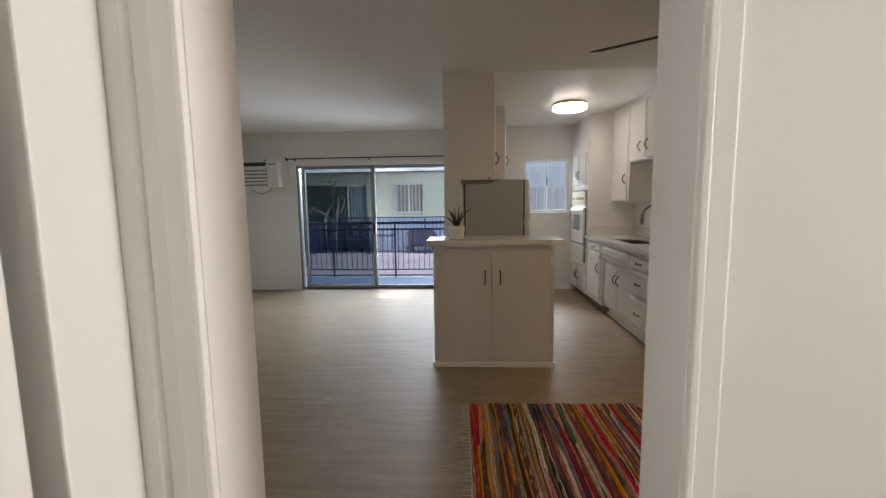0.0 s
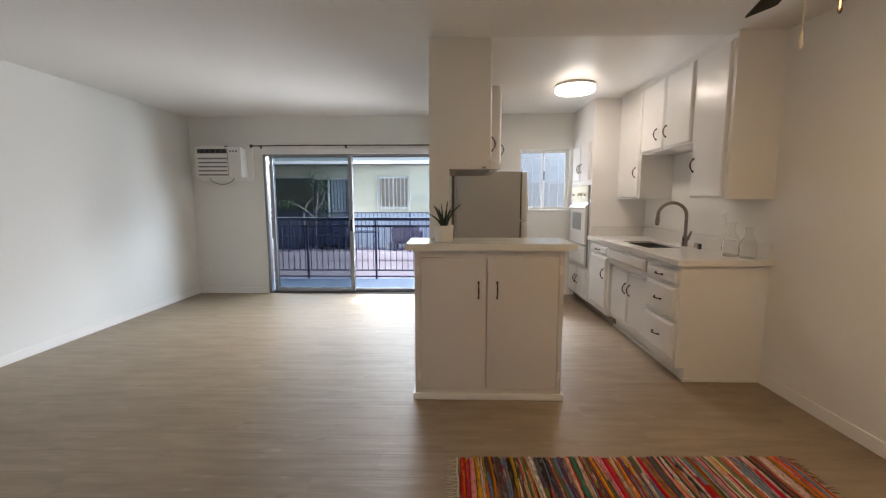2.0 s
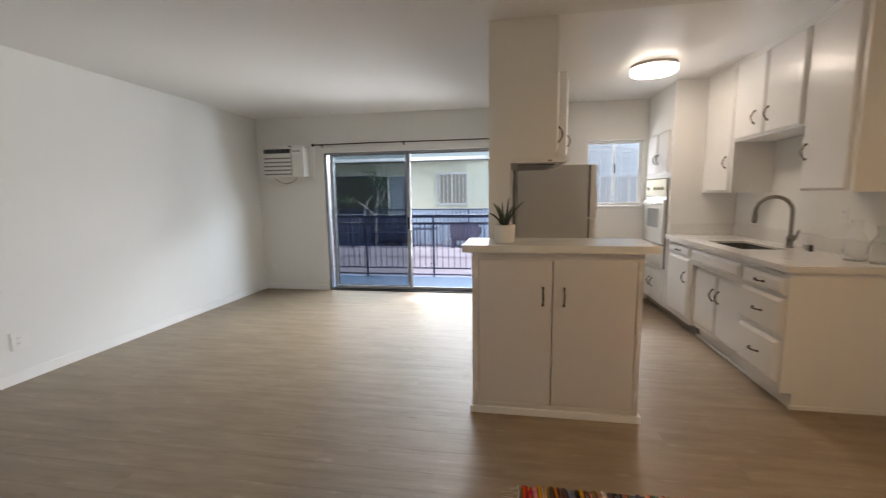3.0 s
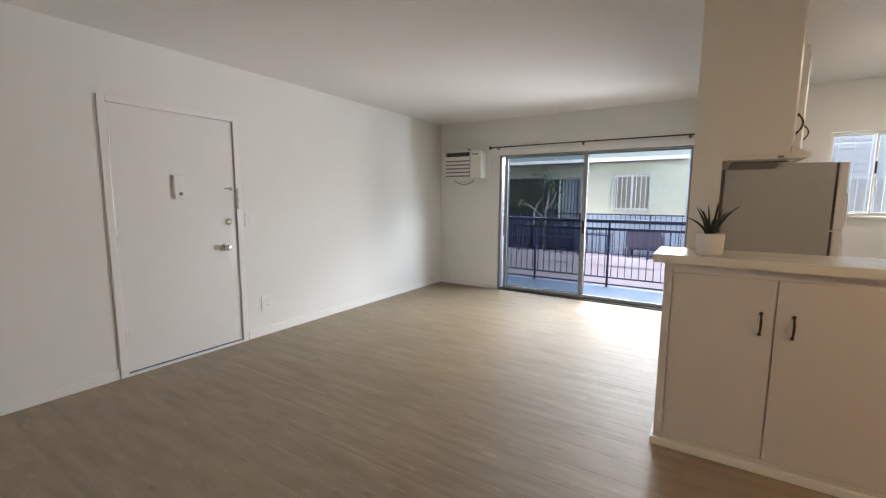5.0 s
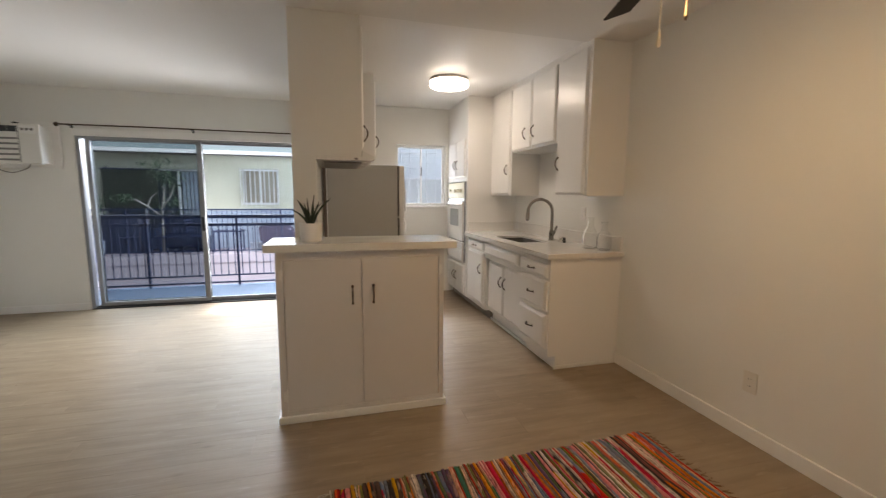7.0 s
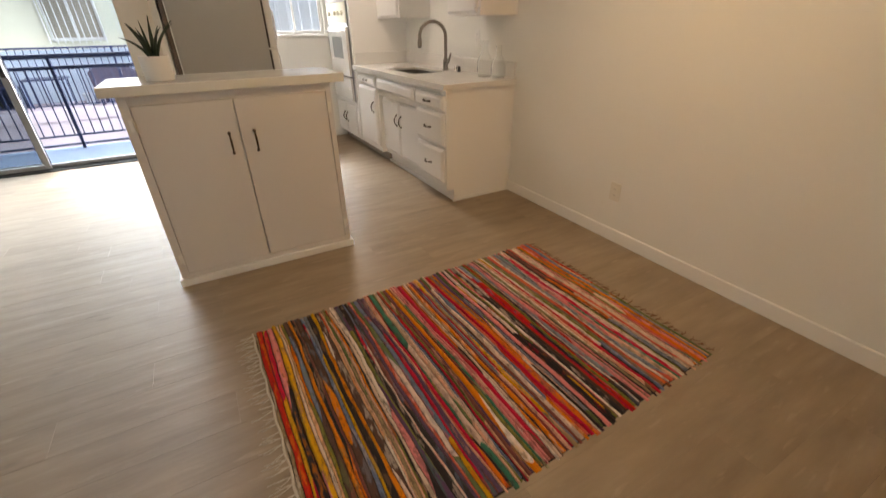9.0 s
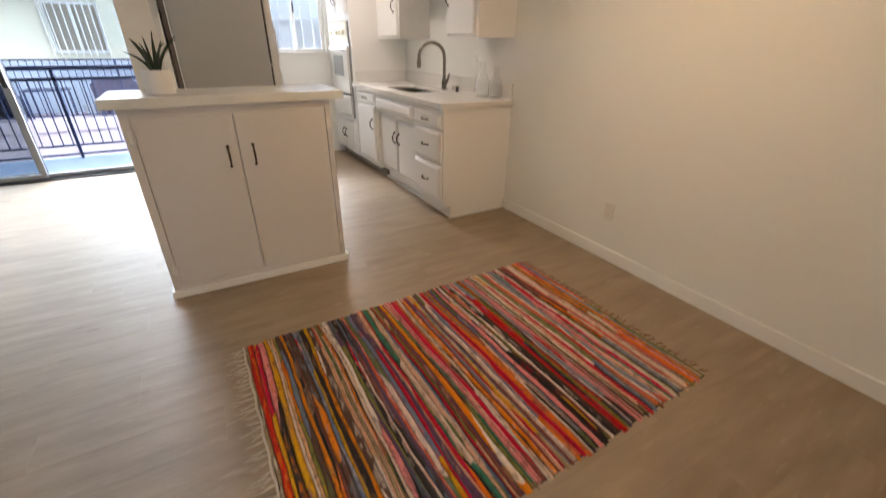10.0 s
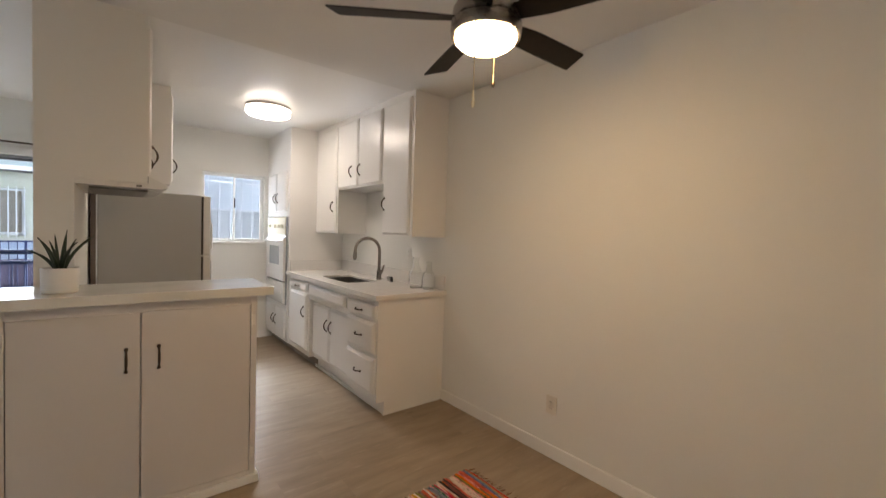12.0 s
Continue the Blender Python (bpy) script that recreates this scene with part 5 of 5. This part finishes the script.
def patio_chair(x, y, turn):
    t = thing("patio_chair", (0, 0, 0), "dark metal patio chair with slatted back", "chair", "patio chairs")
    part("seat", B(-0.22, 0.22, -0.22, 0.22, 0.42, 0.45, 0.008), M_IRON, t)
    for lx in (-0.2, 0.2):
        part("leg", tube([(lx, -0.2, 0), (lx, -0.2, 0.43)], 0.013, 6), M_IRON, t)
        part("leg", tube([(lx, 0.2, 0), (lx, 0.2, 0.45), (lx, 0.25, 0.88)], 0.013, 6), M_IRON, t)
    for z in (0.60, 0.70, 0.80, 0.87):
        part("back_slat", B(-0.2, 0.2, 0.215 + (z - 0.45) * 0.08, 0.235 + (z - 0.45) * 0.08, z - 0.02, z + 0.02), M_IRON, t)
    t.matrix_basis = pose(x, y, FZ, 0, 0, turn)
    return t


pc = patio_chair(-3.45, 13.2, 80)
copy_thing(pc, pose(-4.25, 13.2, FZ, 0, 0, -20))
copy_thing(pc, pose(-5.1, 13.25, FZ, 0, 0, 25))


def covered_grill(x, y):
    t = thing("covered_grill", (x, y, FZ), "barbecue under a navy tarpaulin on the walkway", "grill")
    bm = B(x - 0.55, x + 0.55, y - 0.28, y + 0.28, FZ + 0.02, FZ + 1.02, 0.10)
    for v in bm.verts:
        v.co.x += 0.02 * noise.noise(v.co * 6)
        v.co.y += 0.02 * noise.noise(v.co * 5)
    part("cover", bm, M_TARP, t, "", True)
    for dx in (-0.45, 0.45):
        part("leg", B(x + dx - 0.03, x + dx + 0.03, y - 0.2, y + 0.2, FZ, FZ + 0.04), M_IRON, t)


covered_grill(-5.35, 13.45)
sofa = thing("patio_sofa", (-4.0, 13.55, FZ), "navy outdoor sofa against the patio doors", "sofa")
part("seat", B(-4.55, -3.5, 13.35, 13.9, FZ + 0.15, FZ + 0.45, 0.05), M_TARP, sofa)
part("backrest", B(-4.55, -3.5, 13.80, 13.95, FZ + 0.45, FZ + 0.95, 0.05), M_TARP, sofa)
for x in (-4.62, -3.5):
    part("armrest", B(x, x + 0.10, 13.35, 13.92, FZ + 0.1, FZ + 0.65, 0.03), M_TARP, sofa)
for x in (-4.5, -3.6):
    part("leg", B(x, x + 0.06, 13.4, 13.85, FZ, FZ + 0.16), M_IRON, sofa)


def planter(x, y, label, r=0.16, h=0.30):
    t = thing("planter", (x, y, FZ), label, "planter", "planters on the walkway")
    part("pot", lathe([(r * 0.75, 0), (r, h), (r * 1.06, h), (r * 1.06, h + 0.03), (r * 0.9, h + 0.03), (r * 0.88, h - 0.02)], (x, y, FZ), 20), M_GREYWALL, t, "", True)
    return t


def leaf_cloud(bm, centre, spread, count, size, rg):
    for k in range(count):
        d = Vector((rg.gauss(0, 1), rg.gauss(0, 1), rg.gauss(0, 1)))
        p = Vector(centre) + Vector((d.x * spread[0], d.y * spread[1], d.z * spread[2]))
        q = Euler((rg.uniform(0, 6), rg.uniform(0, 6), rg.uniform(0, 6))).to_matrix()
        s = size * rg.uniform(0.6, 1.3)
        vs = [bm.verts.new(p + q @ Vector(c)) for c in ((-s, 0, 0), (0, -s * 0.3, 0.1 * s), (s, 0, 0), (0, s * 0.3, 0.1 * s))]
        bm.faces.new(vs)


rg = random.Random(8)
planter(-2.05, 13.25, "grey planter with a low leafy shrub", 0.14, 0.2)
tree = thing("patio_tree", (-4.35, 13.35, FZ), "pale-branched small tree with loose leaves", "tree")
trunk = tube([(-4.35, 13.35, FZ), (-4.33, 13.33, 0.45), (-4.30, 13.3, 1.05)], [0.03, 0.026, 0.02], 8)
for pts in ([(-4.32, 13.32, 0.75), (-4.6, 13.2, 1.05), (-4.85, 13.15, 1.22), (-5.05, 13.1, 1.20)], [(-4.30, 13.3, 1.0), (-4.22, 13.2, 1.25), (-4.18, 13.2, 1.50), (-4.25, 13.2, 1.62)],
            [(-4.6, 13.2, 1.05), (-4.5, 13.15, 1.25), (-4.35, 13.1, 1.38)], [(-4.30, 13.3, 1.0), (-4.05, 13.2, 1.3), (-3.95, 13.2, 1.6)]):
    tube(pts, [0.022, 0.020, 0.016, 0.009][: len(pts)], 7, trunk)
part("trunk", trunk, M_BARK, tree, "pale peeling bark", True)
bm = bmesh.new()
for c, s in (((-4.4, 13.2, 2.2), (0.22, 0.15, 0.12)), ((-3.98, 13.2, 1.75), (0.16, 0.14, 0.20)), ((-4.25, 13.2, 1.85), (0.16, 0.12, 0.16)), ((-5.1, 13.1, 1.25), (0.12, 0.1, 0.06)), ((-3.9, 13.15, 1.1), (0.2, 0.1, 0.12))):
    leaf_cloud(bm, c, s, 95, 0.05, rg)
part("crown", bm, M_LEAF, tree, "sparse grey-green leaves")
bush = thing("potted_palm", (-5.75, 13.1, FZ), "green spiky palm in a pot on the walkway", "plant")
part("pot", lathe([(0.14, 0), (0.19, 0.34), (0.19, 0.38), (0.15, 0.36)], (-5.75, 13.1, FZ), 18), M_GREYWALL, bush, "", True)
for k in range(26):
    a = rg.uniform(0, 6.28)
    ln = rg.uniform(0.5, 0.95)
    up = rg.uniform(0.3, 1.2)
    bm = bmesh.new()
    prev = None
    for i in range(6):
        u = i / 5
        c = Vector((-5.75 + math.cos(a) * ln * u * math.cos(up), 13.1 + math.sin(a) * ln * u * math.cos(up) * 0.6, FZ + 0.36 + 0.75 * (0.6 + 0.4 * u) + ln * u * math.sin(up) - 0.25 * u * u))
        wv = Vector((-math.sin(a), math.cos(a), 0)) * 0.03 * (1 - u * 0.9)
        cur = (bm.verts.new(c - wv), bm.verts.new(c + wv))
        if prev:
            bm.faces.new((prev[0], prev[1], cur[1], cur[0]))
        prev = cur
    part("frond", bm, M_LEAF, bush)
part("stem", tube([(-5.75, 13.1, FZ + 0.3), (-5.75, 13.1, FZ + 0.85)], 0.05, 8), M_BARK, bush)

# the neighbour's wall behind the kitchen window
nb = thing("neighbour_building", (2.5, 9.4, -3.2), "pale blue clapboard wall of the neighbouring building", "building")
# left end runs on out of view, added to block lamp light
part("wall", B(-0.42, 9, 9.42, 9.7, -3.2, 3.05), M_SIDING, nb)
for k in range(22):
    z = 0.55 + k * 0.115
    bm = bmesh.new()
    a = [bm.verts.new(c) for c in ((-0.42, 9.418, z + 0.115), (9, 9.418, z + 0.115), (9, 9.405, z), (-0.42, 9.405, z), (-0.42, 9.42, z), (9, 9.42, z))]
    bm.faces.new((a[0], a[1], a[2], a[3]))
    bm.faces.new((a[3], a[2], a[5], a[4]))
    part("clapboard", bm, M_SIDING, nb)
part("eave", B(-0.3, 9, 8.95, 9.8, 3.05, 3.14), M_FASCIA, nb, "white eave")
nw = part("window", B(0.95, 2.6, 9.36, 9.392, 0.75, 1.72), M_GREYWALL, nb, "grey shuttered window")
for k in range(9):
    x = 0.97 + k * 0.2
    part("bar", B(x - 0.009, x + 0.009, 9.30, 9.325, 0.70, 1.74), M_GRILLE, nw)
part("rail", B(0.93, 2.62, 9.30, 9.325, 1.69, 1.72), M_GRILLE, nw)

# ---------------------------------------------------------------- floor planks, last
bm = bmesh.new()
box(bm, WEST, EAST, SOUTH, NORTH, -0.14, -0.006)
box(bm, OP_X0, OP_X1, HALL_Y, SOUTH, -0.14, -0.006)
box(bm, HX0, HX1, HY0, HALL_Y, -0.14, -0.006)
floor = structure("floor", bm, M_SUB, "grey-brown oak-look vinyl plank floor", "floor")
PL, PW, GAP = 1.22, 0.182, 0.0002
plank_meshes = {}


def plank(x0, x1, y0, y1):
    key = (round(x1 - x0, 4), round(y1 - y0, 4))
    if key not in plank_meshes:
        lx, ly, c = key[0] / 2 - GAP, key[1] / 2 - GAP, 0.0003
        vs, fs = [], []
        for ix, iy, z in ((lx, ly, -0.006), (lx, ly, -c), (lx - c, ly - c, 0.0)):
            vs += [(-ix, -iy, z), (ix, -iy, z), (ix, iy, z), (-ix, iy, z)]
        for r in (0, 4):
            for k in range(4):
                fs.append((r + k, r + (k + 1) % 4, r + 4 + (k + 1) % 4, r + 4 + k))
        fs.append((8, 9, 10, 11))
        me = bpy.data.meshes.new("plank")
        me.from_pydata(vs, [], fs)
        me.materials.append(M_FLOOR)
        plank_meshes[key] = me
    ob = new("plank", plank_meshes[key])
    ob.parent = floor
    ob.location = ((x0 + x1) / 2, (y0 + y1) / 2, 0)


def lay(xa, xb, ya, yb, rg):
    y = ya
    while y < yb - 0.01:
        y1 = min(y + PW, yb)
        x = xa - rg.choice((0.0, 0.3, 0.45, 0.61, 0.8, 0.95))
        while x < xb - 0.01:
            x0, x1 = max(x, xa), min(x + PL, xb)
            if x1 - x0 > 0.02:
                plank(x0, x1, y, y1)
            x += PL
        y = y1


rg = random.Random(5)
lay(WEST, EAST, SOUTH, NORTH, rg)
lay(OP_X0 - 0.0, OP_X1, HALL_Y, SOUTH, rg)
lay(HX0, HX1, HY0, HALL_Y, rg)
